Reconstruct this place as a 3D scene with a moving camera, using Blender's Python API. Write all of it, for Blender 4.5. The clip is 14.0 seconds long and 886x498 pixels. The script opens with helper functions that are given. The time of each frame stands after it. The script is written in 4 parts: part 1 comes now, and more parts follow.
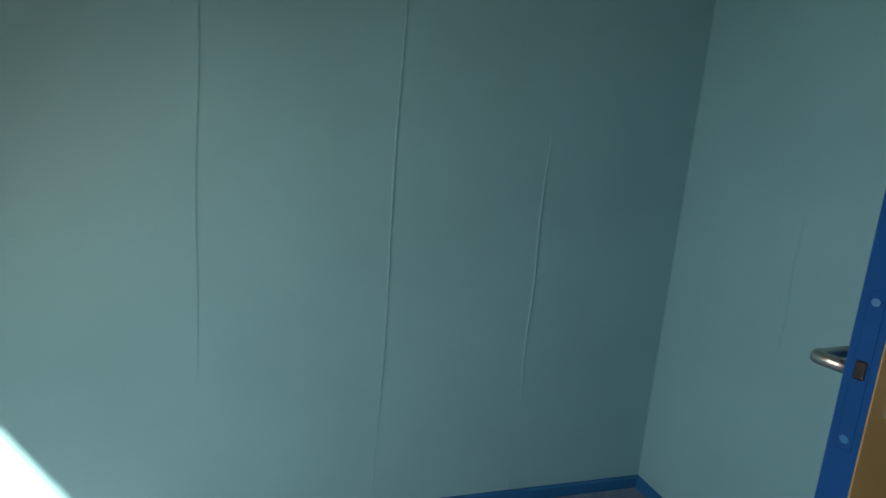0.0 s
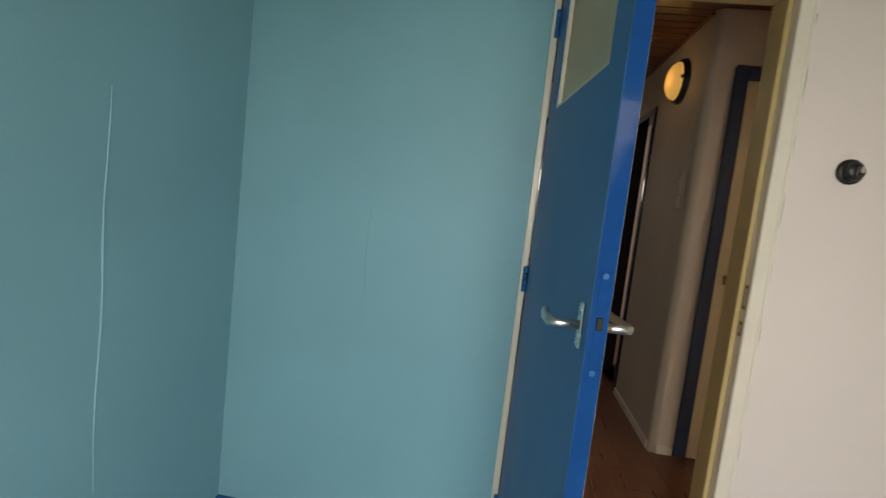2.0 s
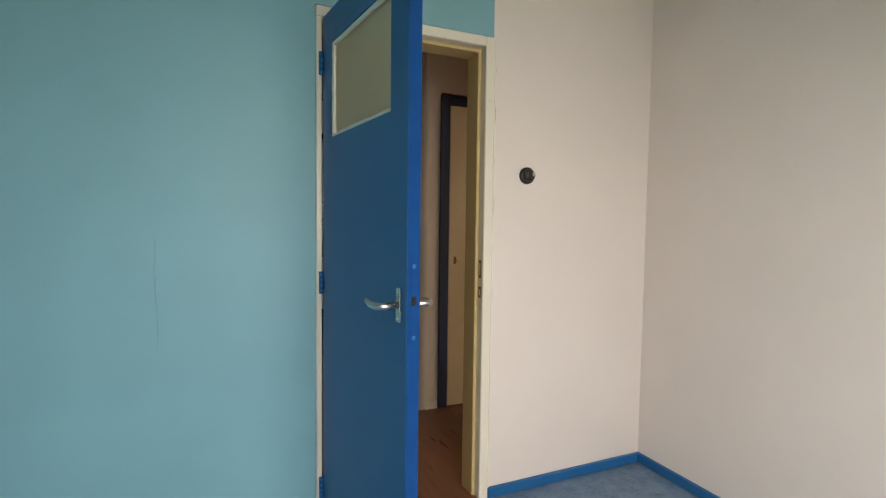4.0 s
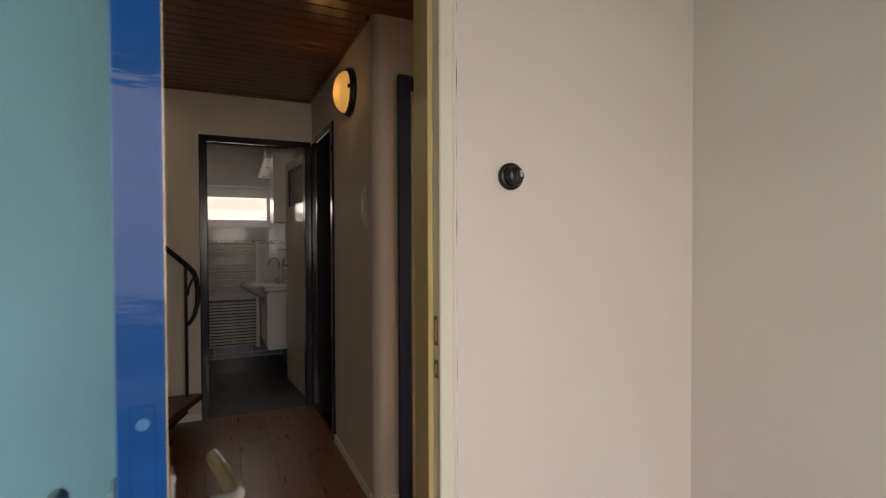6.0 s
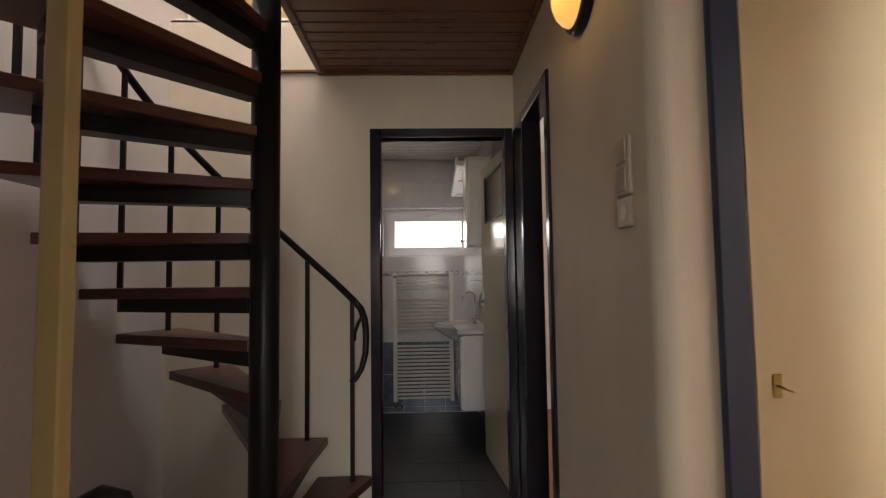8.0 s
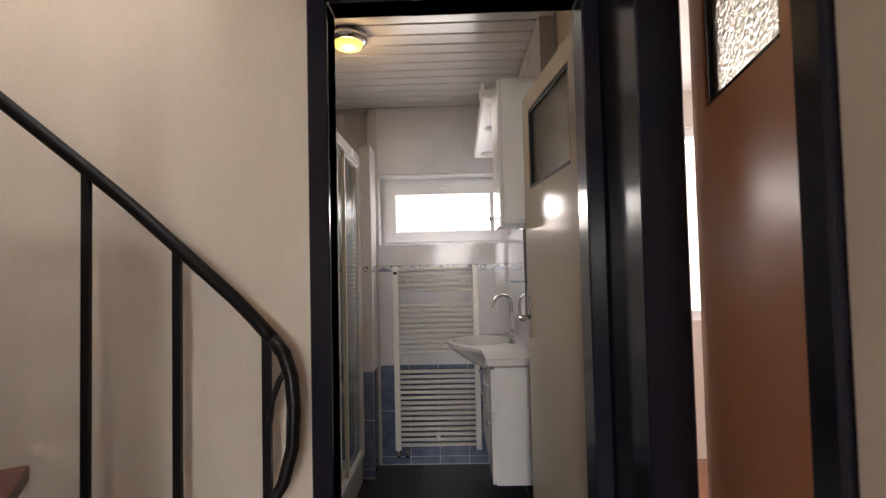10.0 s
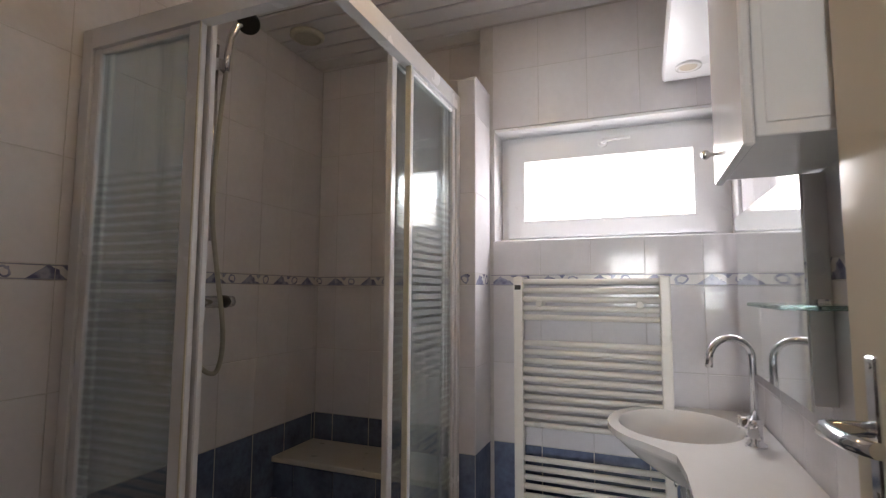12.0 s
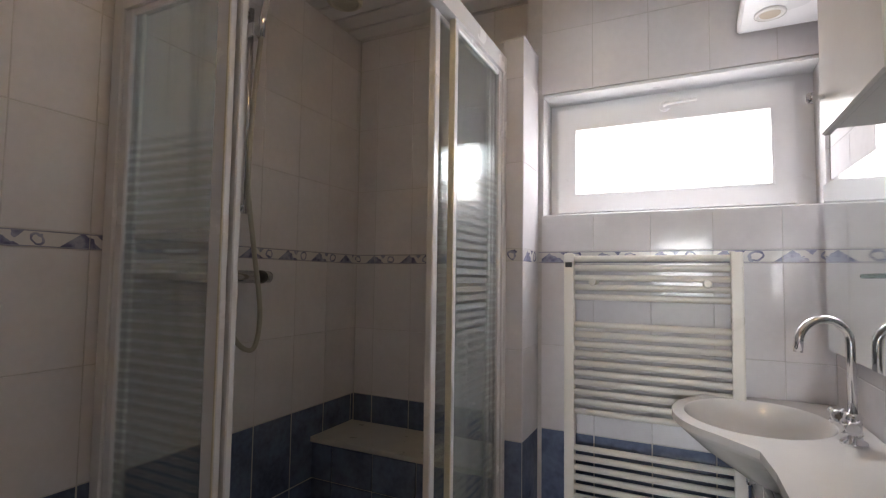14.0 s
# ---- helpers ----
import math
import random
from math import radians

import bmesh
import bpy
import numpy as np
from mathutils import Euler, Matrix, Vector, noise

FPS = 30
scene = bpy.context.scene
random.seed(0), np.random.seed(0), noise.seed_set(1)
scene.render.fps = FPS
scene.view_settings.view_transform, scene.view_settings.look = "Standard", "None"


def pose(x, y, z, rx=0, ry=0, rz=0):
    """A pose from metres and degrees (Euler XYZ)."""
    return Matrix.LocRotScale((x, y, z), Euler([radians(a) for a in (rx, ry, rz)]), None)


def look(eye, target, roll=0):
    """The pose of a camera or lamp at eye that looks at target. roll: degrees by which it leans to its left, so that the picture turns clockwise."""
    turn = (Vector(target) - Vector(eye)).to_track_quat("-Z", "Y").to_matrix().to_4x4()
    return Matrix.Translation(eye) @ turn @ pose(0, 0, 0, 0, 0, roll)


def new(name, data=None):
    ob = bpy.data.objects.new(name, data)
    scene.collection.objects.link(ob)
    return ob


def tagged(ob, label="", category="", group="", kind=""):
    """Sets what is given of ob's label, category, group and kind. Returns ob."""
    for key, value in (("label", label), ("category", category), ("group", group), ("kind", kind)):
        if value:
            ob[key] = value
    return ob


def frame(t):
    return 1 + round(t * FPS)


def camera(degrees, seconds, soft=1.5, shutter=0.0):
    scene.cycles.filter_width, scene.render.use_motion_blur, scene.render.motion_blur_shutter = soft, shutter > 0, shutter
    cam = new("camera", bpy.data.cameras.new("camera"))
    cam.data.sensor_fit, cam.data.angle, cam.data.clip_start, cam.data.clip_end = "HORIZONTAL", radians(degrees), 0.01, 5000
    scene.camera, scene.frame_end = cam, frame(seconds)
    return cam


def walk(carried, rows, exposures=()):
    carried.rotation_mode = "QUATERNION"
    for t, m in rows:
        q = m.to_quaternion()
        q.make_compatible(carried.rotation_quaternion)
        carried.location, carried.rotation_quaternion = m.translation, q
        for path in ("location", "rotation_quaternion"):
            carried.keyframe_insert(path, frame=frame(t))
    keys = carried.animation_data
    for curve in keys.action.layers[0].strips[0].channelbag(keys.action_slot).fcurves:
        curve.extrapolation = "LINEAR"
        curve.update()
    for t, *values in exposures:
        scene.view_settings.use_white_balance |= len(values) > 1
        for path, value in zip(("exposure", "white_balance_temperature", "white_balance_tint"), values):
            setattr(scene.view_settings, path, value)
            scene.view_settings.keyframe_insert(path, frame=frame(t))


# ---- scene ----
cam = camera(83.8, 14.0, soft=1.25, shutter=0.2)
EXPO = [(0, 1.7, 7800, 14), (0.5, 2.03, 7800, 14), (1, 2.2, 7800, 14), (1.5, 2.24, 7800, 14), (3, 2.66, 7800, 15), (5.5, 2.48, 7900, 18),
        (6.5, 2.2, 8000, 20), (7, 2.18, 7900, 18), (7.5, 2.73, 7650, 15), (8.2, 3.53, 7400, 15), (10.5, 4.43, 7000, 17),
        (11.5, 4.7, 6750, 16), (12.5, 4.73, 6650, 14), (14, 4.76, 6650, 14)]
PATH = [
    (0, (1.587, -1.444, 1.277), (-0.298, -0.866, 0.947), 4.9),
    (0.5, (1.429, -1.513, 1.214), (-0.159, -0.33, 0.935), 6.6),
    (1, (1.264, -1.508, 1.245), (0.077, 0.08, 0.982), 6.8),
    (1.5, (1.067, -1.563, 1.243), (0.411, 0.313, 1.015), 7.3),
    (2, (0.958, -1.685, 1.259), (0.722, 0.292, 1.066), 6.5),
    (2.5, (0.854, -1.831, 1.275), (1.136, 0.142, 1.111), 5.9),
    (3, (0.674, -1.963, 1.266), (1.355, -0.088, 1.123), 4.7),
    (5.5, (1.022, -1.564, 1.295), (1.872, 0.245, 1.229), -0.6),
    (6, (1.217, -1.211, 1.307), (2.049, 0.607, 1.27), -0.2),
    (6.5, (1.3, -0.915, 1.309), (1.948, 0.977, 1.318), -1.2),
    (7, (1.376, -0.552, 1.305), (1.785, 1.405, 1.359), -1.2),
    (7.5, (1.414, -0.232, 1.269), (1.565, 1.76, 1.368), -1.0),
    (8, (1.417, 0.065, 1.246), (1.478, 2.061, 1.362), -0.8),
    (8.2, (1.401, 0.205, 1.23), (1.433, 2.201, 1.356), -0.7),
    (10.5, (1.509, 1.822, 1.305), (1.422, 3.819, 1.369), -1.5),
    (11, (1.512, 2.208, 1.287), (1.285, 4.193, 1.379), -0.9),
    (11.5, (1.511, 2.551, 1.277), (1.019, 4.485, 1.413), -0.4),
    (12, (1.546, 2.783, 1.242), (0.808, 4.634, 1.413), 0.3),
    (12.5, (1.493, 2.88, 1.224), (0.645, 4.685, 1.379), 0.7),
    (13, (1.485, 2.887, 1.212), (0.618, 4.684, 1.353), 0.8),
    (13.5, (1.483, 2.882, 1.206), (0.608, 4.675, 1.337), 0.8),
    (14, (1.478, 2.884, 1.207), (0.6, 4.677, 1.322), 0.8),
]
walk(cam, [(t, look(e, a, r)) for t, e, a, r in PATH], exposures=EXPO)

# ---- world and large lights ----

world = bpy.data.worlds.new("sky")
scene.world = world
world.use_nodes = True
wn, wl = world.node_tree.nodes, world.node_tree.links
sky = wn.new("ShaderNodeTexSky")
sky.sky_type, sky.sun_disc = "NISHITA", False
sun_to = Vector((-1.0, 0.462, -0.72)).normalized()      # the way the sunlight travels
sky.sun_elevation = math.asin(-sun_to.z)
sky.sun_rotation = math.atan2(-sun_to.x, -sun_to.y)
sky.dust_density = 2.0
bgn = wn["Background"]
bgn.inputs["Strength"].default_value = 0.05
wl.new(sky.outputs["Color"], bgn.inputs["Color"])
sun_data = bpy.data.lights.new("sun", "SUN")
sun_data.energy, sun_data.angle, sun_data.color = 5.0, radians(0.5), (1.0, 0.95, 0.88)
sun = new("sun", sun_data)
sun.matrix_world = Matrix.Translation((1.5, -6, 8)) @ sun_to.to_track_quat("-Z", "Y").to_matrix().to_4x4()


def window_light(name, loc, direction, w, h, watts, color, spread=180):
    d = bpy.data.lights.new(name, "AREA")
    d.spread = radians(spread)
    d.shape, d.size, d.size_y, d.energy, d.color = "RECTANGLE", w, h, watts, color
    ob = new(name, d)
    ob.matrix_world = Matrix.Translation(loc) @ Vector(direction).to_track_quat("-Z", "Y").to_matrix().to_4x4()
    return ob


def bulb(name, loc, watts, color, size=0.05):
    d = bpy.data.lights.new(name, "POINT")
    d.energy, d.color, d.shadow_soft_size = watts, color, size
    ob = new(name, d)
    ob.location = loc
    return ob


DAY = (0.93, 0.97, 1.0)
window_light("daylight_bedroom", (1.37, -2.66, 1.42), (0.06, 1, -0.95), 1.2, 1.2, 6.2, DAY, 150)
window_light("daylight_bathroom", (1.432, 4.879, 1.668), (0, -1, -0.55), 0.60, 0.22, 0.27, DAY)
window_light("daylight_upper", (0.95, 1.6, 4.55), (0, 0, -1), 0.9, 1.1, 4.9, DAY)
window_light("daylight_bedroom_rear", (4.1, 4.70, 1.6), (-0.3, -1, -0.1), 1.6, 1.1, 4.0, DAY)
window_light("daylight_bedroom_front", (4.0, -2.66, 1.5), (-0.25, 1, -0.3), 1.6, 1.1, 22, DAY)
bulb("wall_lamp_bulb", (1.74, 1.53, 2.135), 0.06, (1.0, 0.62, 0.22), 0.07)
bulb("bath_lamp_bulb", (1.028, 3.68, 2.27), 0.133, (1.0, 0.72, 0.38), 0.045)


# ---- materials ----
def material(name, color, rough=0.5, metal=0.0, vary=0.08, scale=6.0, fine=90.0, bump=0.1, color2=None, spec=0.5,
             stretch=(1, 1, 1), coat=0.0, patch=0.5, island=0.0):
    m = bpy.data.materials.new(name)
    m.use_nodes = True
    n, l = m.node_tree.nodes, m.node_tree.links
    b = n["Principled BSDF"]
    b.inputs["Metallic"].default_value = metal
    b.inputs["Specular IOR Level"].default_value = spec
    b.inputs["Coat Weight"].default_value = coat
    geo = n.new("ShaderNodeNewGeometry")
    mp = n.new("ShaderNodeMapping")
    mp.inputs["Scale"].default_value = stretch
    l.new(geo.outputs["Position"], mp.inputs["Vector"])
    big, small = n.new("ShaderNodeTexNoise"), n.new("ShaderNodeTexNoise")
    big.inputs["Scale"].default_value, big.inputs["Detail"].default_value = scale, 5
    small.inputs["Scale"].default_value, small.inputs["Detail"].default_value = fine, 3
    for t in (big, small):
        l.new(mp.outputs["Vector"], t.inputs["Vector"])
    ramp = n.new("ShaderNodeValToRGB")
    c2 = color2 or [c * (1 - 2.2 * vary) for c in color]
    ramp.color_ramp.elements[0].color, ramp.color_ramp.elements[1].color = (*c2, 1), (*color, 1)
    ramp.color_ramp.elements[0].position, ramp.color_ramp.elements[1].position = patch - 0.2, patch + 0.2
    mixv = n.new("ShaderNodeMath")
    mixv.operation = "MULTIPLY_ADD"
    mixv.inputs[1].default_value = 0.35
    l.new(small.outputs["Fac"], mixv.inputs[0])
    add = n.new("ShaderNodeMath")
    add.operation = "MULTIPLY"
    add.inputs[1].default_value = 0.65
    l.new(big.outputs["Fac"], add.inputs[0])
    l.new(add.outputs[0], mixv.inputs[2])
    l.new(mixv.outputs[0], ramp.inputs["Fac"])
    out = ramp.outputs["Color"]
    if island:
        info = n.new("ShaderNodeObjectInfo")
        hsv = n.new("ShaderNodeHueSaturation")
        rng = n.new("ShaderNodeMapRange")
        rng.inputs["To Min"].default_value, rng.inputs["To Max"].default_value = 1 - island, 1 + island
        l.new(info.outputs["Random"], rng.inputs["Value"])
        l.new(rng.outputs[0], hsv.inputs["Value"])
        l.new(out, hsv.inputs["Color"])
        out = hsv.outputs["Color"]
    l.new(out, b.inputs["Base Color"])
    rr = n.new("ShaderNodeMapRange")
    rr.inputs["To Min"].default_value, rr.inputs["To Max"].default_value = max(0.02, rough - 0.08), min(1, rough + 0.08)
    l.new(big.outputs["Fac"], rr.inputs["Value"])
    l.new(rr.outputs[0], b.inputs["Roughness"])
    if bump:
        bp = n.new("ShaderNodeBump")
        bp.inputs["Strength"].default_value, bp.inputs["Distance"].default_value = bump, 0.004
        l.new(mixv.outputs[0], bp.inputs["Height"])
        l.new(bp.outputs["Normal"], b.inputs["Normal"])
    return m


def glowing(name, color, strength):
    m = bpy.data.materials.new(name)
    m.use_nodes = True
    b = m.node_tree.nodes["Principled BSDF"]
    b.inputs["Base Color"].default_value = (*color, 1)
    b.inputs["Emission Color"].default_value = (*color, 1)
    b.inputs["Emission Strength"].default_value = strength
    b.inputs["Roughness"].default_value = 0.3
    return m


def glass_mat(name, color=(0.95, 0.98, 0.98), rough=0.0, bump=0.0, bscale=60, ior=1.45, see=0.0):
    m = bpy.data.materials.new(name)
    m.use_nodes = True
    n, l = m.node_tree.nodes, m.node_tree.links
    b = n["Principled BSDF"]
    b.inputs["Base Color"].default_value = (*color, 1)
    b.inputs["Transmission Weight"].default_value = 1.0
    b.inputs["Roughness"].default_value, b.inputs["IOR"].default_value = rough, ior
    if bump:
        v = n.new("ShaderNodeTexVoronoi")
        v.inputs["Scale"].default_value = bscale
        geo = n.new("ShaderNodeNewGeometry")
        l.new(geo.outputs["Position"], v.inputs["Vector"])
        bp = n.new("ShaderNodeBump")
        bp.inputs["Strength"].default_value, bp.inputs["Distance"].default_value = bump, 0.004
        l.new(v.outputs["Distance"], bp.inputs["Height"])
        l.new(bp.outputs["Normal"], b.inputs["Normal"])
    if see:
        tr, mx = n.new("ShaderNodeBsdfTransparent"), n.new("ShaderNodeMixShader")
        tr.inputs["Color"].default_value = (*color, 1)
        mx.inputs["Fac"].default_value = see
        l.new(b.outputs[0], mx.inputs[1])
        l.new(tr.outputs[0], mx.inputs[2])
        l.new(mx.outputs[0], n["Material Output"].inputs["Surface"])
    return m


M_TEAL = material("teal_wallpaper_paint", (0.21, 0.46, 0.53), 0.55, vary=0.06, scale=2.2, fine=220, bump=0.3)
M_WHITE = material("white_wallpaper_paint", (0.78, 0.70, 0.655), 0.6, vary=0.03, scale=2.5, fine=220, bump=0.3)
M_CEIL = material("ceiling_paint", (0.80, 0.78, 0.74), 0.7, vary=0.03, scale=3, fine=150, bump=0.1)
M_BLUE = material("blue_gloss_paint", (0.004, 0.115, 0.30), 0.4, vary=0.02, scale=3, fine=45, bump=0.015)
M_CREAM = material("cream_gloss_paint", (0.78, 0.73, 0.62), 0.3, vary=0.03, scale=8, fine=60, bump=0.05)
M_YELLOW = material("yellowed_cream_gloss_paint", (0.54, 0.41, 0.20), 0.09, vary=0.012, scale=2, fine=25, bump=0.012, spec=0.45)
M_CLOSET = material("matt_cream_paint", (0.64, 0.55, 0.35), 0.5, vary=0.015, scale=2, fine=25, bump=0.02)
# same paint as M_BLUE, base darkened to stand in for weaker light
M_BLUEEDGE = material("darkened_brushed_blue_gloss_paint", (0.005, 0.06, 0.22), 0.10, vary=0.06, scale=3, fine=16, bump=0.3, stretch=(1, 1, 4), spec=0.1)
M_DOOR = material("beige_gloss_paint", (0.62, 0.55, 0.43), 0.11, vary=0.012, scale=2, fine=25, bump=0.012, spec=0.45)
M_STUCCO = material("cream_plaster", (0.68, 0.60, 0.50), 0.62, vary=0.05, scale=7, fine=120, bump=0.4, stretch=(1, 1, 0.3))
M_STAIRWALL = material("white_plaster", (0.74, 0.69, 0.68), 0.62, vary=0.04, scale=6, fine=120, bump=0.35, stretch=(1, 1, 0.35))
M_PLANK = material("red_brown_ceiling_wood", (0.20, 0.075, 0.035), 0.3, vary=0.2, scale=3, fine=40, bump=0.08,
                   stretch=(1, 9, 9), color2=(0.09, 0.03, 0.015), coat=0.2)
M_LAMINATE = material("reddish_brown_laminate", (0.22, 0.09, 0.045), 0.3, vary=0.2, scale=4, fine=60, bump=0.04,
                      stretch=(9, 1, 9), color2=(0.13, 0.05, 0.027), island=0.12)
M_TREAD = material("dark_red_brown_tread_wood", (0.11, 0.035, 0.025), 0.35, vary=0.2, scale=5, fine=50, bump=0.06,
                   stretch=(3, 3, 12), color2=(0.06, 0.02, 0.014))
M_STEEL = material("black_lacquered_steel", (0.008, 0.007, 0.008), 0.38, vary=0.1, scale=10, fine=90, bump=0.05, spec=0.25)
M_BLACK = material("black_blue_gloss_paint", (0.014, 0.014, 0.023), 0.17, vary=0.05, scale=10, fine=60, bump=0.05, spec=0.5)
M_SLATE = material("slate_blue_gloss_paint", (0.035, 0.055, 0.11), 0.35, vary=0.03, scale=3, fine=70, bump=0.02)
M_CARPET = material("blue_marbled_vinyl", (0.17, 0.26, 0.36), 0.6, vary=0.2, scale=14, fine=60, bump=0.1,
                    color2=(0.06, 0.11, 0.19))
M_ORANGE = material("terracotta_gloss_paint", (0.52, 0.22, 0.10), 0.32, vary=0.03, scale=3, fine=50, bump=0.03)
M_TILE = material("pale_marbled_wall_tile", (0.72, 0.70, 0.73), 0.10, vary=0.05, scale=7, fine=45, bump=0.02, island=0.03, spec=0.2)
M_BTILE = material("blue_marbled_wall_tile", (0.17, 0.215, 0.33), 0.12, vary=0.2, scale=11, fine=50, bump=0.02,
                   color2=(0.075, 0.09, 0.155), island=0.08)
M_GROUT = material("grey_grout", (0.60, 0.58, 0.58), 0.85, vary=0.08, scale=20, fine=200, bump=0.1)
def border_mat():
    """A running wave of blue-grey leaves on a pale ground, along the wall."""
    m = material("wave_border_tile", (0.68, 0.66, 0.67), 0.2, vary=0.04, scale=30, fine=80, bump=0.03)
    n, l = m.node_tree.nodes, m.node_tree.links
    b = n["Principled BSDF"]
    base = b.inputs["Base Color"].links[0].from_socket
    geo, sep, nz = n.new("ShaderNodeNewGeometry"), n.new("ShaderNodeSeparateXYZ"), n.new("ShaderNodeTexNoise")
    nz.inputs["Scale"].default_value, nz.inputs["Detail"].default_value = 38, 3
    l.new(geo.outputs["Position"], sep.inputs[0])
    l.new(geo.outputs["Position"], nz.inputs["Vector"])

    def calc(op, a, c):
        k = n.new("ShaderNodeMath")
        k.operation = op
        for i, v in enumerate((a, c)):
            if isinstance(v, (int, float)):
                k.inputs[i].default_value = v
            elif v is not None:
                l.new(v, k.inputs[i])
        return k.outputs[0]
    u = calc("ADD", sep.outputs["X"], sep.outputs["Y"])
    jit = calc("SUBTRACT", nz.outputs["Fac"], 0.5)
    p = calc("FRACT", calc("ADD", calc("MULTIPLY", u, 1 / 0.19), calc("MULTIPLY", jit, 0.16)), None)
    v = calc("ADD", calc("MULTIPLY", calc("SUBTRACT", sep.outputs["Z"], 1.289), 40.0), calc("MULTIPLY", jit, 0.9))
    # a hill of blue on the lower edge, a hanging leaf, and a ring between two hills
    hill = calc("LESS_THAN", calc("ADD", v, calc("MULTIPLY", calc("ABSOLUTE", calc("SUBTRACT", p, 0.36), None), 5.6)), 0.78)
    hang = calc("GREATER_THAN", calc("SUBTRACT", v, calc("MULTIPLY", calc("ABSOLUTE", calc("SUBTRACT", p, 0.62), None), 9.0)), 0.12)
    dx = calc("MULTIPLY", calc("SUBTRACT", p, 0.84), 7.6)
    r = calc("SQRT", calc("ADD", calc("MULTIPLY", dx, dx), calc("MULTIPLY", v, v)), None)
    ring = calc("LESS_THAN", calc("ABSOLUTE", calc("SUBTRACT", r, 0.6), None), 0.13)
    mask = calc("MAXIMUM", calc("MAXIMUM", hill, hang), ring)
    mx = n.new("ShaderNodeMix")
    mx.data_type = "RGBA"
    l.new(mask, mx.inputs["Factor"])
    l.new(base, mx.inputs["A"])
    rp = n.new("ShaderNodeValToRGB")
    rp.color_ramp.elements[0].color, rp.color_ramp.elements[1].color = (0.12, 0.12, 0.22, 1), (0.34, 0.35, 0.46, 1)
    rp.color_ramp.elements[0].position, rp.color_ramp.elements[1].position = 0.38, 0.62
    l.new(nz.outputs["Fac"], rp.inputs["Fac"])
    l.new(rp.outputs["Color"], mx.inputs["B"])
    l.new(mx.outputs["Result"], b.inputs["Base Color"])
    return m


M_BORDER = border_mat()
M_BORDERLINE = material("grey_blue_border_line", (0.30, 0.30, 0.38), 0.3, vary=0.1)
M_FTILE = material("dark_grey_floor_tile", (0.05, 0.05, 0.058), 0.35, vary=0.2, scale=9, fine=60, bump=0.05, island=0.08)
M_ENAMEL = material("white_enamel", (0.82, 0.80, 0.79), 0.18, vary=0.02, scale=5, fine=50, bump=0.0, coat=0.3)
M_RAD = material("ivory_radiator_enamel", (0.80, 0.77, 0.72), 0.3, vary=0.02, scale=6, fine=60, bump=0.0)
M_PVC = material("white_plastic", (0.82, 0.82, 0.84), 0.3, vary=0.02, scale=6, fine=60, bump=0.0)
M_ALU = material("white_lacquered_aluminium", (0.80, 0.80, 0.82), 0.25, vary=0.03, scale=8, fine=60, bump=0.0)
M_LAMEL = material("white_aluminium_slat", (0.74, 0.72, 0.72), 0.22, vary=0.03, scale=4, fine=60, bump=0.02)
M_SEAL = material("yellowed_seal", (0.70, 0.66, 0.54), 0.5, vary=0.1)
M_CHROME = material("chrome", (0.75, 0.75, 0.77), 0.12, 1.0, vary=0.03, bump=0.0)
M_NICKEL = material("brushed_nickel", (0.62, 0.60, 0.57), 0.28, 1.0, vary=0.05, bump=0.03)
M_BRASS = material("tarnished_brass", (0.30, 0.22, 0.09), 0.4, 1.0, vary=0.2, bump=0.05)
M_BAKE = material("black_bakelite", (0.014, 0.013, 0.013), 0.35, vary=0.1, bump=0.03)
M_IVORY = material("ivory_plastic", (0.50, 0.43, 0.34), 0.35, vary=0.05, bump=0.02)
M_HOSE = material("grey_beige_plastic_hose", (0.42, 0.40, 0.35), 0.4, vary=0.08)
# near-black: the wall crack, and painted shade behind the ceiling and vent slats
M_DARK = material("dark_crack_and_shade", (0.02, 0.02, 0.02), 0.8, vary=0.1)
M_BENCH = material("cream_stone_seat", (0.66, 0.62, 0.55), 0.3, vary=0.05, scale=12, fine=60, bump=0.02)
M_VENT = material("yellowed_vent_plastic", (0.60, 0.56, 0.46), 0.5, vary=0.1)
M_PINE = material("varnished_pine", (0.55, 0.38, 0.17), 0.4, vary=0.15, scale=4, fine=40, bump=0.05, stretch=(6, 6, 1))
M_ROOFWALL = material("upper_room_board", (0.70, 0.63, 0.50), 0.6, vary=0.06)
M_MIRROR = material("mirror_silver", (0.86, 0.89, 0.88), 0.03, 1.0, vary=0.0, bump=0.0)
M_GLASS = glass_mat("clear_glass", see=0.75)
M_SHOWERGLASS = glass_mat("shower_glass", (0.93, 0.97, 0.98), see=0.55)
M_SHELFGLASS = glass_mat("green_edged_glass", (0.66, 0.90, 0.88), 0.02, see=0.2)
M_HAMMER = glass_mat("hammered_glass", (0.86, 0.82, 0.74), 0.3, bump=1.0, bscale=95)
M_FROSTPANE = glass_mat("frosted_cream_glass", (0.80, 0.78, 0.62), 0.65)
M_LAMPGLASS = glowing("lit_amber_lamp_glass", (1.0, 0.58, 0.16), 0.077)
M_BATHLAMP = glowing("lit_warm_lamp_glass", (1.0, 0.60, 0.13), 0.1)
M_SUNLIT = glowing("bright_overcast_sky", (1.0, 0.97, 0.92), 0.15)


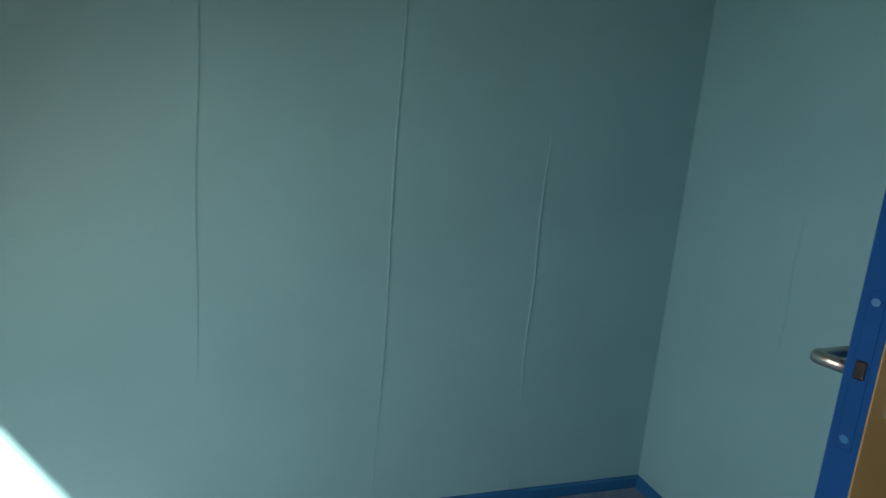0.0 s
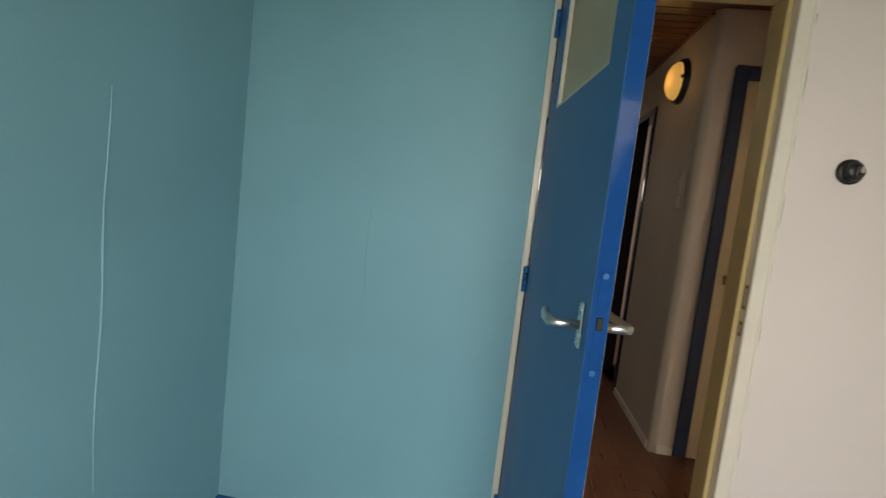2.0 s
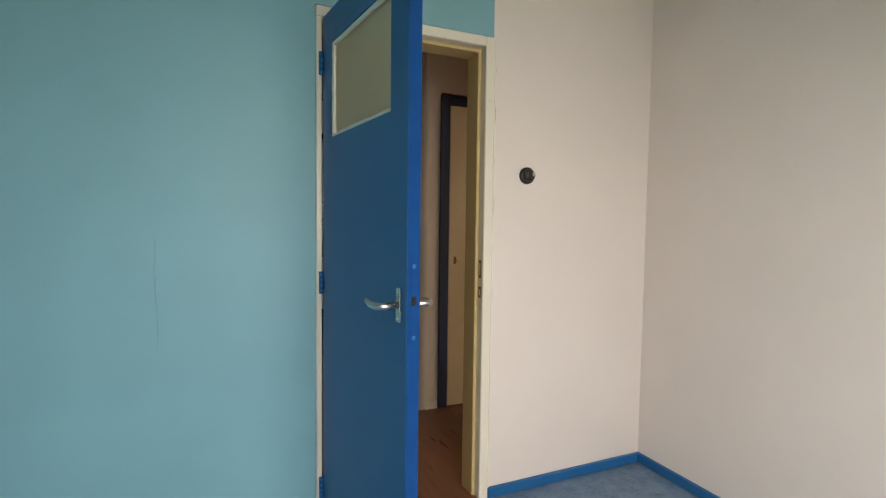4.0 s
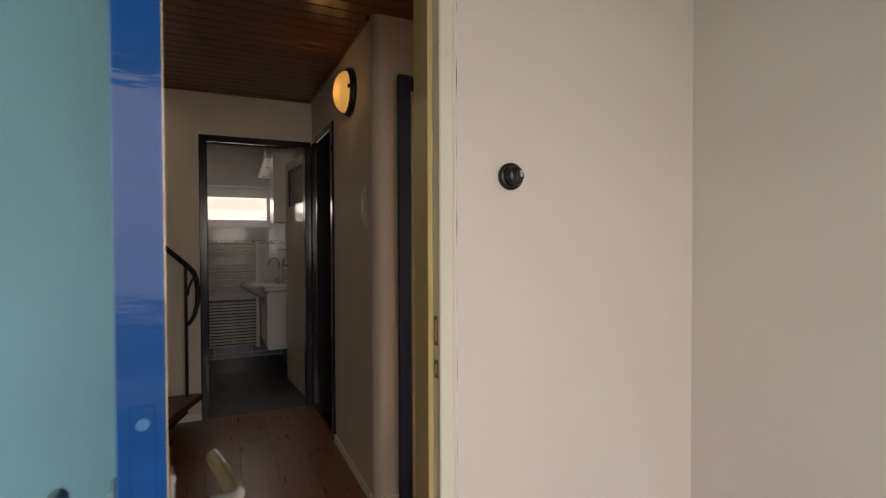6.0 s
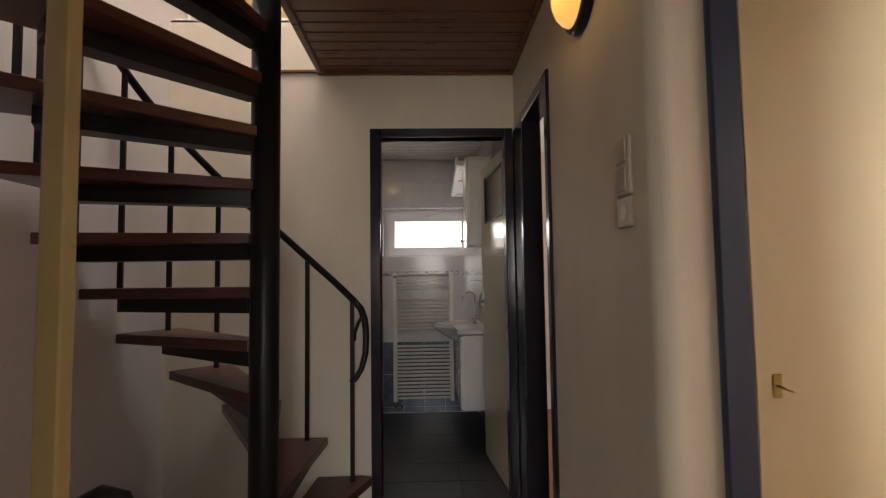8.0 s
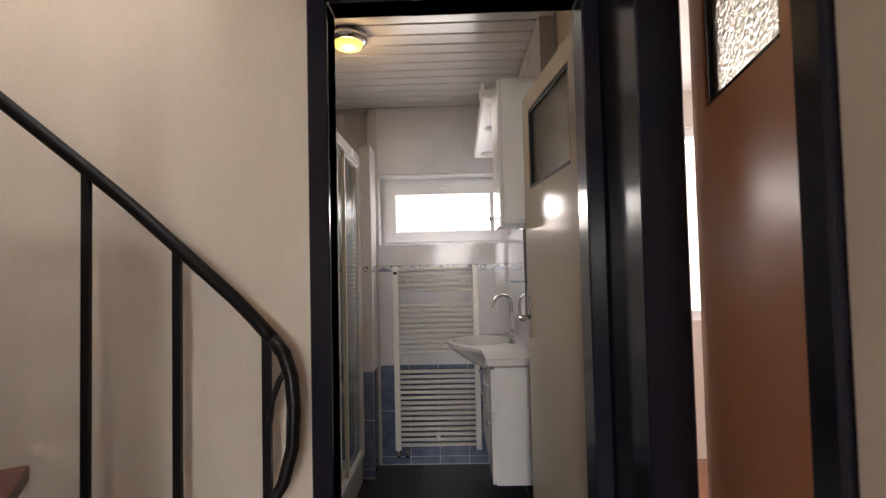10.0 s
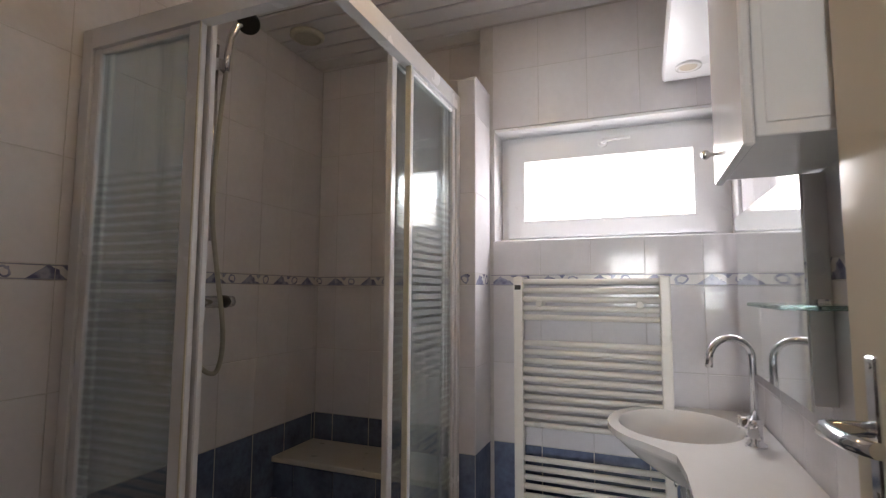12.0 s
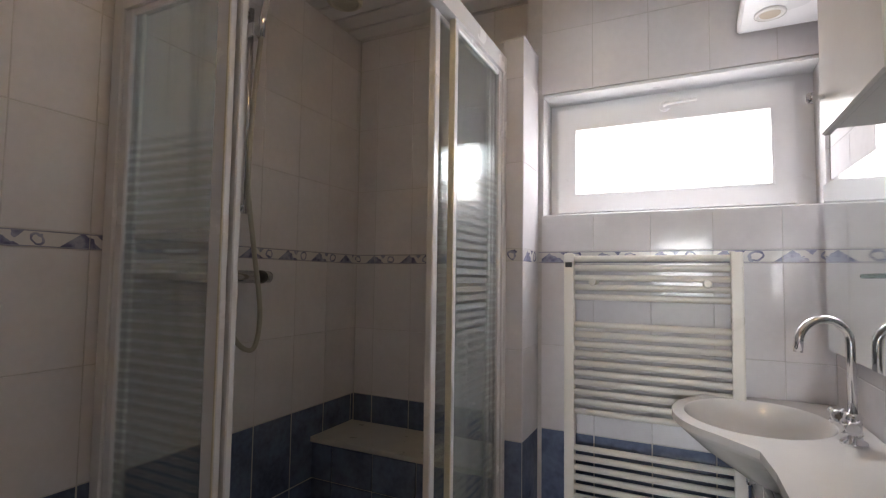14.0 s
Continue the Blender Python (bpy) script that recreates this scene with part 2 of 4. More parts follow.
def frosted(name):
    m = bpy.data.materials.new(name)
    m.use_nodes = True
    n, l = m.node_tree.nodes, m.node_tree.links
    b = n["Principled BSDF"]
    b.inputs["Base Color"].default_value = (0.80, 0.83, 0.84, 1)
    b.inputs["Roughness"].default_value = 0.5
    tr, mx = n.new("ShaderNodeBsdfTransparent"), n.new("ShaderNodeMixShader")
    mx.inputs["Fac"].default_value = 0.89
    l.new(b.outputs[0], mx.inputs[1])
    l.new(tr.outputs[0], mx.inputs[2])
    l.new(mx.outputs[0], n["Material Output"].inputs["Surface"])
    return m


M_FROST = frosted("frosted_stripe")


# ---- mesh helpers ----
def box(bm, x0, x1, y0, y1, z0, z1, bevel=0.0, seg=1):
    vs = [bm.verts.new((x, y, z)) for x in (x0, x1) for y in (y0, y1) for z in (z0, z1)]
    f = [(0, 1, 3, 2), (4, 6, 7, 5), (0, 4, 5, 1), (2, 3, 7, 6), (0, 2, 6, 4), (1, 5, 7, 3)]
    faces = [bm.faces.new([vs[i] for i in q]) for q in f]
    if bevel:
        edges = list({e for fc in faces for e in fc.edges})
        bmesh.ops.bevel(bm, geom=edges, offset=bevel, segments=seg, profile=0.6, affect="EDGES")
    return bm


def bbox(*a, **k):
    return box(bmesh.new(), *a, **k)


def tube(bm, pts, r, n=10, cap=True):
    pts = [Vector(p) for p in pts]
    rings = []
    up = Vector((0, 0, 1))
    d0 = (pts[1] - pts[0]).normalized()
    side = d0.cross(up) if abs(d0.dot(up)) < 0.95 else d0.cross(Vector((1, 0, 0)))
    side.normalize()
    for i, p in enumerate(pts):
        d = (pts[min(i + 1, len(pts) - 1)] - pts[max(i - 1, 0)]).normalized()
        side = (side - d * side.dot(d)).normalized()
        other = d.cross(side)
        rad = r[i] if isinstance(r, (list, tuple)) else r
        rings.append([bm.verts.new(p + (side * math.cos(a) + other * math.sin(a)) * rad)
                      for a in [2 * math.pi * k / n for k in range(n)]])
    for a, b in zip(rings, rings[1:]):
        for k in range(n):
            f = bm.faces.new((a[k], a[(k + 1) % n], b[(k + 1) % n], b[k]))
            f.smooth = n > 6
    if cap:
        bm.faces.new(rings[0][::-1])
        bm.faces.new(rings[-1])
    return bm


def lathe(bm, prof, n=24, axis="z", loc=(0, 0, 0)):
    """prof: rows of radius and height along the axis."""
    rings = []
    for r, h in prof:
        ring = []
        for k in range(n):
            a = 2 * math.pi * k / n
            u, v = max(r, 1e-4) * math.cos(a), max(r, 1e-4) * math.sin(a)
            c = {"z": (u, v, h), "y": (u, h, v), "x": (h, u, v)}[axis]
            ring.append(bm.verts.new(Vector(c) + Vector(loc)))
        rings.append(ring)
    for a, b in zip(rings, rings[1:]):
        for k in range(n):
            f = bm.faces.new((a[k], a[(k + 1) % n], b[(k + 1) % n], b[k]))
            f.smooth = True
    bm.faces.new(rings[0][::-1])
    bm.faces.new(rings[-1])
    bmesh.ops.recalc_face_normals(bm, faces=bm.faces)
    return bm


def prism(bm, poly, z0, z1, bevel=0.0):
    lo = [bm.verts.new((x, y, z0)) for x, y in poly]
    hi = [bm.verts.new((x, y, z1)) for x, y in poly]
    bm.faces.new(lo[::-1]), bm.faces.new(hi)
    n = len(poly)
    for i in range(n):
        bm.faces.new((lo[i], lo[(i + 1) % n], hi[(i + 1) % n], hi[i]))
    bmesh.ops.recalc_face_normals(bm, faces=bm.faces)
    if bevel:
        bmesh.ops.bevel(bm, geom=list(bm.edges), offset=bevel, segments=1, affect="EDGES")
    return bm


def made(name, bm, mat):
    me = bpy.data.meshes.new(name)
    bm.to_mesh(me)
    bm.free()
    me.materials.append(mat)
    return new(name, me)


def part(name, bm, mat, parent, label=""):
    ob = made(name, bm, mat)
    ob.parent = parent
    return tagged(ob, label)


def thing(name, loc, label, category, group="", rz=0.0):
    ob = new(name)
    ob.empty_display_size = 0.1
    ob.matrix_basis = pose(*loc, 0, 0, rz)
    return tagged(ob, label, category, group)


def built(name, bm, mat, label, category="wall"):
    return tagged(made(name, bm, mat), label, category, kind="structure")


def slab(bm, x0, x1, y0, y1, z0, z1, holes=(), axis="y"):
    """A wall with rectangular holes. axis: its thin axis; holes: rows of along0, along1, z0, z1."""
    a0, a1 = (x0, x1) if axis == "y" else (y0, y1)
    us = sorted({a0, a1, *[h[0] for h in holes], *[h[1] for h in holes]})
    zs = sorted({z0, z1, *[h[2] for h in holes], *[h[3] for h in holes]})
    for i in range(len(us) - 1):
        for j in range(len(zs) - 1):
            cu, cz = (us[i] + us[i + 1]) / 2, (zs[j] + zs[j + 1]) / 2
            if any(h[0] < cu < h[1] and h[2] < cz < h[3] for h in holes):
                continue
            if axis == "y":
                box(bm, us[i], us[i + 1], y0, y1, zs[j], zs[j + 1])
            else:
                box(bm, x0, x1, us[i], us[i + 1], zs[j], zs[j + 1])
    bmesh.ops.remove_doubles(bm, verts=bm.verts, dist=1e-5)
    bm.verts.index_update()
    seen = {}
    for f in bm.faces:
        seen.setdefault(tuple(sorted(v.index for v in f.verts)), []).append(f)
    bmesh.ops.delete(bm, geom=[f for fs in seen.values() if len(fs) > 1 for f in fs], context="FACES")
    return bm


# ---- structure ----
W, ZC, ZL = 2.732, 2.42, 2.40           # bedroom width, bedroom and landing ceilings
XW, YK, YB = 1.908, 1.105, 2.785        # passage wall, closet front, bathroom wall
XR, YF, YS, ZB = 1.884, 4.746, 4.861, 2.375   # bathroom: wall, window wall, shower back wall, ceiling
DX0, DX1, DH = 1.050, 1.757, 2.035        # bedroom doorway
BX0, BX1, BH = 1.157, 1.850, 2.03       # bathroom doorway
XL = 0.042                              # bathroom wall beside the shower
EX0, EX1, EY0 = 0.0, 0.83, 1.0          # stairwell

# bedroom
built("floor_bedroom", bbox(0, W, -2.7, 0.02, -0.2, 0), M_CARPET, "blue marbled vinyl bedroom floor", "floor")
built("wall_bedroom_outer", bbox(-0.12, 0, -2.7, 0, -0.2, ZC + 0.2), M_TEAL, "teal painted wallpaper wall with vertical seams")
built("wall_bedroom_teal", slab(bmesh.new(), 0, 1.800, 0, 0.05, 0, ZC + 0.2, [(DX0 - 0.022, 1.800, -1, 2.083)]), M_TEAL,
      "teal painted wall beside and above the door")
built("wall_bedroom_white", bbox(1.800, W, 0, 0.05, 0, ZC + 0.2), M_WHITE, "white painted wall beside the door")
built("wall_bedroom_side", bbox(W, W + 0.1, -2.7, 0.05, -0.2, ZC + 0.2), M_WHITE, "white painted bedroom side wall")
built("wall_bedroom_window", slab(bmesh.new(), -0.12, W + 0.1, -2.8, -2.7, -0.2, ZC + 0.2, [(0.72, 2.02, 0.62, 2.15)]), M_WHITE,
      "white bedroom wall with a wide window")
built("ceiling_bedroom", bbox(0, W, -2.7, 0, ZC, ZC + 0.1), M_CEIL, "white bedroom ceiling", "ceiling")
bb = bmesh.new()
box(bb, 0, 0.018, -2.7, -0.018, 0, 0.05, 0.003)
built("baseboard_1", bb, M_BLUE, "blue glossy skirting board", "baseboard")
bb = bmesh.new()
box(bb, 0.0, DX0 - 0.023, -0.018, 0, 0, 0.05, 0.003)
built("baseboard_2", bb, M_BLUE, "blue glossy skirting board", "baseboard")
bb = bmesh.new()
box(bb, 1.802, W - 0.018, -0.018, 0, 0, 0.05, 0.003)
built("baseboard_3", bb, M_BLUE, "blue glossy skirting board", "baseboard")
bb = bmesh.new()
box(bb, W - 0.018, W, -2.7, 0, 0, 0.05, 0.003)
built("baseboard_4", bb, M_BLUE, "blue glossy skirting board", "baseboard")

# landing
fl = bmesh.new()
box(fl, EX1, W, 0.02, YB, -0.2, -0.012)
box(fl, 0, EX1, 0.02, EY0 + 0.03, -0.2, -0.012)
built("floor_landing", fl, M_LAMINATE, "reddish brown laminate landing floor", "floor")
built("wall_landing_front", slab(bmesh.new(), 0, W, 0.05, 0.126, -0.2, ZC + 0.2, [(DX0 - 0.055, 1.800, -1, 2.083)]), M_STUCCO,
      "cream plastered landing wall")
built("wall_stairwell", bbox(-0.12, 0, 0, YB, -2.8, 4.7), M_STAIRWALL, "pale plastered stairwell wall")
built("wall_stairwell_near", bbox(0, EX1, EY0 - 0.02, EY0 + 0.01, -2.8, -0.2), M_STAIRWALL, "pale plastered wall below the landing")
built("wall_stairwell_inner", bbox(EX1, EX1 + 0.05, EY0, YB, -2.8, -0.2), M_STAIRWALL, "pale plastered wall below the landing")
built("floor_hall", bbox(-0.1, 1.0, 0.9, 2.9, -2.9, -2.8), M_LAMINATE, "brown floor of the storey below", "floor")
built("wall_bathroom_front", slab(bmesh.new(), 0, XW, YB, YB + 0.045, -2.8, ZL + 0.3, [(BX0, XW, -0.02, BH)]), M_STUCCO,
      "cream plastered wall with the bathroom door")
# passage wall with a rounded corner at the closet
pw = bmesh.new()
arc = [(XW + 0.042 - 0.042 * math.cos(a), YK + 0.042 - 0.042 * math.sin(a)) for a in [math.pi / 2 * k / 8 for k in range(9)]]
prism(pw, arc + [(2.038, YK), (2.038, YK + 0.08), (XW + 0.1, YK + 0.16), (XW + 0.1, 1.985), (XW, 1.985)], -0.02, ZL)
built("wall_passage", pw, M_STUCCO, "cream plastered wall with a rounded corner")
built("wall_passage_over_door", bbox(XW, XW + 0.1, 1.985, YB + 0.045, 2.085, ZL), M_STUCCO, "cream plaster above the bedroom door")
built("wall_passage_end", bbox(XW, XW + 0.1, 2.573, YB + 0.045, -0.02, 2.085), M_STUCCO, "cream plaster beside the bedroom door")
built("wall_closet_over", bbox(2.038, W, YK, YK + 0.08, 2.125, ZL), M_STUCCO, "cream plaster above the closet door")
built("wall_closet_side", bbox(2.70, W, YK, YK + 0.08, -0.02, 2.125), M_STUCCO, "cream plaster beside the closet door")
built("wall_closet_back", bbox(XW + 0.1, W + 0.1, 1.62, 1.70, -0.02, ZL), M_STUCCO, "plain closet back wall")
built("wall_landing_side", slab(bmesh.new(), W, W + 0.1, 0.05, 1.70, -0.2, ZC + 0.2, [(0.22, 0.98, -0.02, 2.06)], "x"), M_STUCCO,
      "cream plastered landing wall with a bedroom door")
built("floor_bedroom_front", bbox(W, 5.3, -2.7, 1.62, -0.2, -0.012), M_LAMINATE, "brown front bedroom floor", "floor")
built("ceiling_bedroom_front", bbox(W, 5.3, -2.7, 1.62, 2.45, 2.55), M_CEIL, "white front bedroom ceiling", "ceiling")
built("wall_bedroom_front_far", bbox(5.3, 5.4, -2.8, 1.6, -0.2, 2.5), M_WHITE, "white front bedroom wall")
built("wall_bedroom_front_window", slab(bmesh.new(), W + 0.1, 5.4, -2.8, -2.7, -0.2, 2.5, [(3.1, 4.9, 0.9, 2.15)]), M_WHITE, "white front bedroom wall with a window")
built("baseboard_5", bbox(XW + 0.03, 2.028, YK - 0.012, YK, -0.012, 0.045, bevel=0.003), M_CREAM, "cream skirting board", "baseboard")
built("baseboard_6", bbox(XW - 0.012, XW, YK + 0.05, 1.985, -0.012, 0.045, bevel=0.003), M_CREAM, "cream skirting board", "baseboard")
built("baseboard_7", bbox(EX1, BX0 - 0.05, YB - 0.012, YB, -0.012, 0.045, bevel=0.003), M_CREAM, "cream skirting board", "baseboard")

# plank ceiling of the landing, one mesh, with a moulding round the stair opening
cl = bmesh.new()
n_pl = 29
step = (YB - 0.126) / n_pl
for i in range(n_pl):
    y0 = 0.126 + i * step
    x0 = EX1 if y0 + step > EY0 else 0.0
    x1 = W if y0 < YK else XW
    box(cl, x0, x1, y0 + 0.004, y0 + step - 0.003, ZL, ZL + 0.014, 0.003)
    box(cl, x0, x1, y0 - 0.003, y0 + 0.004, ZL + 0.007, ZL + 0.014)
built("ceiling_landing", cl, M_PLANK, "red-brown varnished plank ceiling", "ceiling")
sf = bmesh.new()
box(sf, EX1, W, 0.1, YB, ZL + 0.015, 2.64)
box(sf, 0, EX1, 0.1, EY0, ZL + 0.015, 2.64)
built("floor_upper", sf, M_STAIRWALL, "white painted edge of the upper floor", "floor")
tm = bmesh.new()
box(tm, EX1 - 0.012, EX1 + 0.02, EY0, YB, ZL - 0.018, ZL + 0.03, 0.004)
built("trim_1", tm, M_PLANK, "brown moulding along the stair opening", "trim")
tm = bmesh.new()
box(tm, EX1 + 0.02, XW - 0.02, YB - 0.02, YB, ZL - 0.018, ZL, 0.004)
built("trim_2", tm, M_PLANK, "brown ceiling moulding", "trim")
tm = bmesh.new()
box(tm, XW - 0.02, XW, YK + 0.05, YB, ZL - 0.018, ZL, 0.004)
built("trim_3", tm, M_PLANK, "brown ceiling moulding", "trim")
tm = bmesh.new()
box(tm, 0.02, EX1 - 0.012, YB - 0.016, YB, ZL - 0.004, ZL + 0.012, 0.003)
built("trim_4", tm, M_PLANK, "thin brown strip under the upper floor", "trim")
# upper storey
built("wall_upper_far", slab(bmesh.new(), -0.12, 2.1, YB + 0.9, YB + 1.0, 2.64, 4.7), M_ROOFWALL, "cream boarded upper wall")
built("wall_upper_edge", bbox(0, XW, YB, YB + 0.12, ZL + 0.3, 2.69), M_STAIRWALL, "white ledge at the edge of the upper floor")
built("floor_upper_far", bbox(0, 2.0, YB + 0.12, YB + 0.9, 2.56, 2.64), M_LAMINATE, "upper floor", "floor")
built("wall_upper_side", bbox(-0.12, 0, YB, YB + 1.0, 2.64, 4.7), M_STAIRWALL, "white upper wall")
built("wall_upper_near", bbox(-0.12, 2.1, 0.0, 0.1, 2.64, 4.7), M_ROOFWALL, "cream upper wall")
built("wall_upper_right", bbox(2.0, 2.1, 0.1, YB + 1.0, 2.64, 4.7), M_ROOFWALL, "cream upper wall")
rf = bmesh.new()
box(rf, -0.12, 0.45, 0, YB + 1, 4.7, 4.8), box(rf, 1.45, 2.1, 0, YB + 1, 4.7, 4.8)
box(rf, 0.45, 1.45, 0, 1.0, 4.7, 4.8), box(rf, 0.45, 1.45, 2.2, YB + 1, 4.7, 4.8)
built("ceiling_upper", rf, M_ROOFWALL, "upper ceiling with a roof window", "ceiling")

# bathroom shell
BF = -0.005
built("floor_bathroom", bbox(0, 1.96, YB + 0.02, YS, -0.2, BF - 0.006), M_FTILE, "dark grey tiled bathroom floor", "floor")
built("wall_bathroom_left", bbox(-0.12, XL - 0.0012, YB + 0.046, YS + 0.2, -0.2, ZB + 0.1), M_GROUT, "tiled bathroom wall beside the shower")
built("wall_bathroom_right", bbox(XR + 0.0012, XR + 0.11, 3.57, YS + 0.2, -0.2, ZB + 0.1), M_GROUT, "tiled bathroom wall behind the basin")
built("wall_bathroom_door_side", bbox(1.96, 2.0, YB + 0.05, 3.57, -0.2, ZB + 0.1), M_STUCCO, "plain wall behind the bathroom door")
built("wall_bathroom_shower", bbox(XL - 0.0012, 0.93, YS + 0.0012, YS + 0.2, -0.2, ZB + 0.1), M_GROUT, "tiled shower back wall")
WX0, WX1, WZ0, WZ1 = 0.993, 1.872, 1.447, 1.922
built("wall_bathroom_window", slab(bmesh.new(), 0.93, XR + 0.0012, YF + 0.0012, YF + 0.24, -0.2, ZB + 0.1, [(WX0, WX1, WZ0, WZ1)]), M_GROUT,
      "tiled bathroom wall with a narrow high window")
built("wall_shower_pillar", bbox(0.899, 0.9728, 4.5472, YS, -0.1, 2.066), M_GROUT, "tiled half-height wall at the shower")
built("wall_bathroom_inside", slab(bmesh.new(), 0, 1.96, YB + 0.045, YB + 0.085, -0.2, ZB + 0.1, [(BX0, 1.90, -0.02, BH)]), M_GROUT,
      "bathroom side of the door wall")
lm = bmesh.new()
ny, py = 20, 0.1035
for i in range(ny):
    y0 = YB + 0.09 + i * py
    box(lm, 0, 1.95 if y0 < 3.5 else XR, y0 + 0.009, y0 + py, ZB, ZB + 0.012, 0.004)
    box(lm, 0, 1.95 if y0 < 3.5 else XR, y0 - 0.001, y0 + 0.01, ZB + 0.013, ZB + 0.018)
built("ceiling_bathroom", lm, M_LAMEL, "white lacquered aluminium slat ceiling", "ceiling")
# near-black sheet: the shade above the slats is put into its colour
built("ceiling_bathroom_backing", bbox(0, 1.96, YB + 0.05, YS + 0.1, ZB + 0.03, ZB + 0.06), M_DARK, "near-black sheet painted as the shade above the slats", "ceiling")

# rear bedroom beyond the passage door
built("floor_bedroom_rear", bbox(XW + 0.02, 5.3, 1.7, 4.8, -0.2, -0.012), M_LAMINATE, "brown rear bedroom floor", "floor")
built("ceiling_bedroom_rear", bbox(XW + 0.1, 5.3, 1.7, 4.8, 2.45, 2.55), M_CEIL, "white rear bedroom ceiling", "ceiling")
built("wall_bedroom_rear_near", bbox(XW + 0.1, 5.3, 1.62, 1.7, -0.2, 2.5), M_WHITE, "white rear bedroom wall")
built("wall_bedroom_rear_far", bbox(5.3, 5.4, 1.6, 4.9, -0.2, 2.5), M_WHITE, "white rear bedroom wall")
built("wall_bedroom_rear_window", slab(bmesh.new(), XR + 0.11, 5.4, 4.8, 4.9, -0.2, 2.5, [(3.0, 5.0, 0.9, 2.2)]), M_WHITE,
      "white rear bedroom wall with a window")


def frame_set(bm, a0, a1, h, w, y0, y1, axis="y", top=True, bev=0.004, w0=None):
    """Two jambs and a head round an opening from a0 to a1, w wide, between y0 and y1 deep."""
    for u0, u1, z0, z1 in ((a0 - (w0 or w), a0, 0, h + (w if top else 0)), (a1, a1 + w, 0, h + (w if top else 0)), (a0, a1, h, h + w)):
        if axis == "y":
            box(bm, u0, u1, y0, y1, z0, z1, bev)
        else:
            box(bm, y0, y1, u0, u1, z0, z1, bev)
    return bm


# bedroom door frame, with the rebate that the leaf shuts into
fr = bmesh.new()
box(fr, DX0 - 0.0215, DX0, -0.012, 0.030, 0, DH, 0.003)
box(fr, DX0 - 0.054, DX0 - 0.030, 0.030, 0.136, 0, DH, 0.003)
box(fr, DX1, DX1 + 0.043, -0.012, 0.136, 0, DH + 0.043, 0.004)
box(fr, DX0 - 0.0215, DX1, -0.012, 0.049, DH, DH + 0.043, 0.004)
box(fr, DX0 - 0.054, DX1, 0.0495, 0.136, DH, DH + 0.043, 0.004)
df = built("door_frame_1", fr, M_CREAM, "cream glossy door frame with chipped edges", "door frame")
st = bmesh.new()
box(st, DX1 - 0.0155, DX1, 0.034, 0.138, 0, DH - 0.016, 0.002)
box(st, DX0 - 0.029, DX1, 0.034, 0.138, DH - 0.0155, DH, 0.002)
part("door_stop", st, M_YELLOW, df)
part("architrave", bbox(DX1 + 0.0435, DX1 + 0.052, -0.009, 0.0, 0, 2.07, bevel=0.002), M_CREAM, df)
built("threshold_1", bbox(DX0, DX1, -0.02, 0.11, -0.012, 0.006, bevel=0.003), M_LAMINATE, "brown wooden threshold", "threshold")
# bathroom door frame
built("door_frame_2", frame_set(bmesh.new(), BX0, BX1, BH, 0.048, YB - 0.015, YB + 0.085, w0=0.055), M_BLACK, "black glossy bathroom door frame", "door frame")
built("threshold_2", bbox(BX0, BX1, YB - 0.01, YB + 0.09, -0.012, 0.008, bevel=0.003), M_FTILE, "dark bathroom threshold", "threshold")
# rear bedroom door frame
built("door_frame_3", frame_set(bmesh.new(), 2.04, 2.518, 2.03, 0.05, XW - 0.012, XW + 0.088, "x"), M_BLACK, "black glossy bedroom door frame", "door frame")
part("jamb_filler", bbox(XW - 0.008, XW + 0.05, 2.569, YB - 0.002, -0.01, 2.06, bevel=0.002), M_BLACK, bpy.data.objects["door_frame_3"])
# closet frame
built("door_frame_4", frame_set(bmesh.new(), 2.097, 2.649, 2.045, 0.066, YK - 0.018, YK + 0.07), M_SLATE, "slate blue closet door frame", "door frame")
built("door_frame_5", frame_set(bmesh.new(), 0.27, 0.93, 2.01, 0.05, W - 0.012, W + 0.1, "x"), M_YELLOW, "cream door frame", "door frame")
# stair post
built("post", bbox(0.717, 0.763, 0.968, 1.006, -0.012, ZL + 0.014, bevel=0.004), M_YELLOW, "cream painted square post at the stairwell", "post")

# ---- bedroom things ----
wall_outer = bpy.data.objects["wall_bedroom_outer"]
for sy, z0, z1, r in ((-0.602, 0.42, 1.44, 0.0042), (-1.14, 0.10, 2.38, 0.0036), (-1.72, 0.55, 2.30, 0.0030), (-0.612, 0.02, 0.13, 0.0045)):
    bm = bmesh.new()
    k = 14
    tube(bm, [(0.0002, sy + 0.004 * math.sin(i * 0.9 + sy * 7), z0 + (z1 - z0) * i / k) for i in range(k + 1)],
         [r * (0.35 + 0.65 * math.sin(math.pi * (i + 0.6) / (k + 1.2))) for i in range(k + 1)], 6)
    part("wallpaper_seam", bm, M_TEAL, wall_outer)
bm = bmesh.new()
tube(bm, [(0.49 + 0.004 * math.sin(i), -0.0002, 0.8 + 0.06 * i) for i in range(8)], 0.0022, 6)
part("wallpaper_seam", bm, M_TEAL, bpy.data.objects["wall_bedroom_teal"])


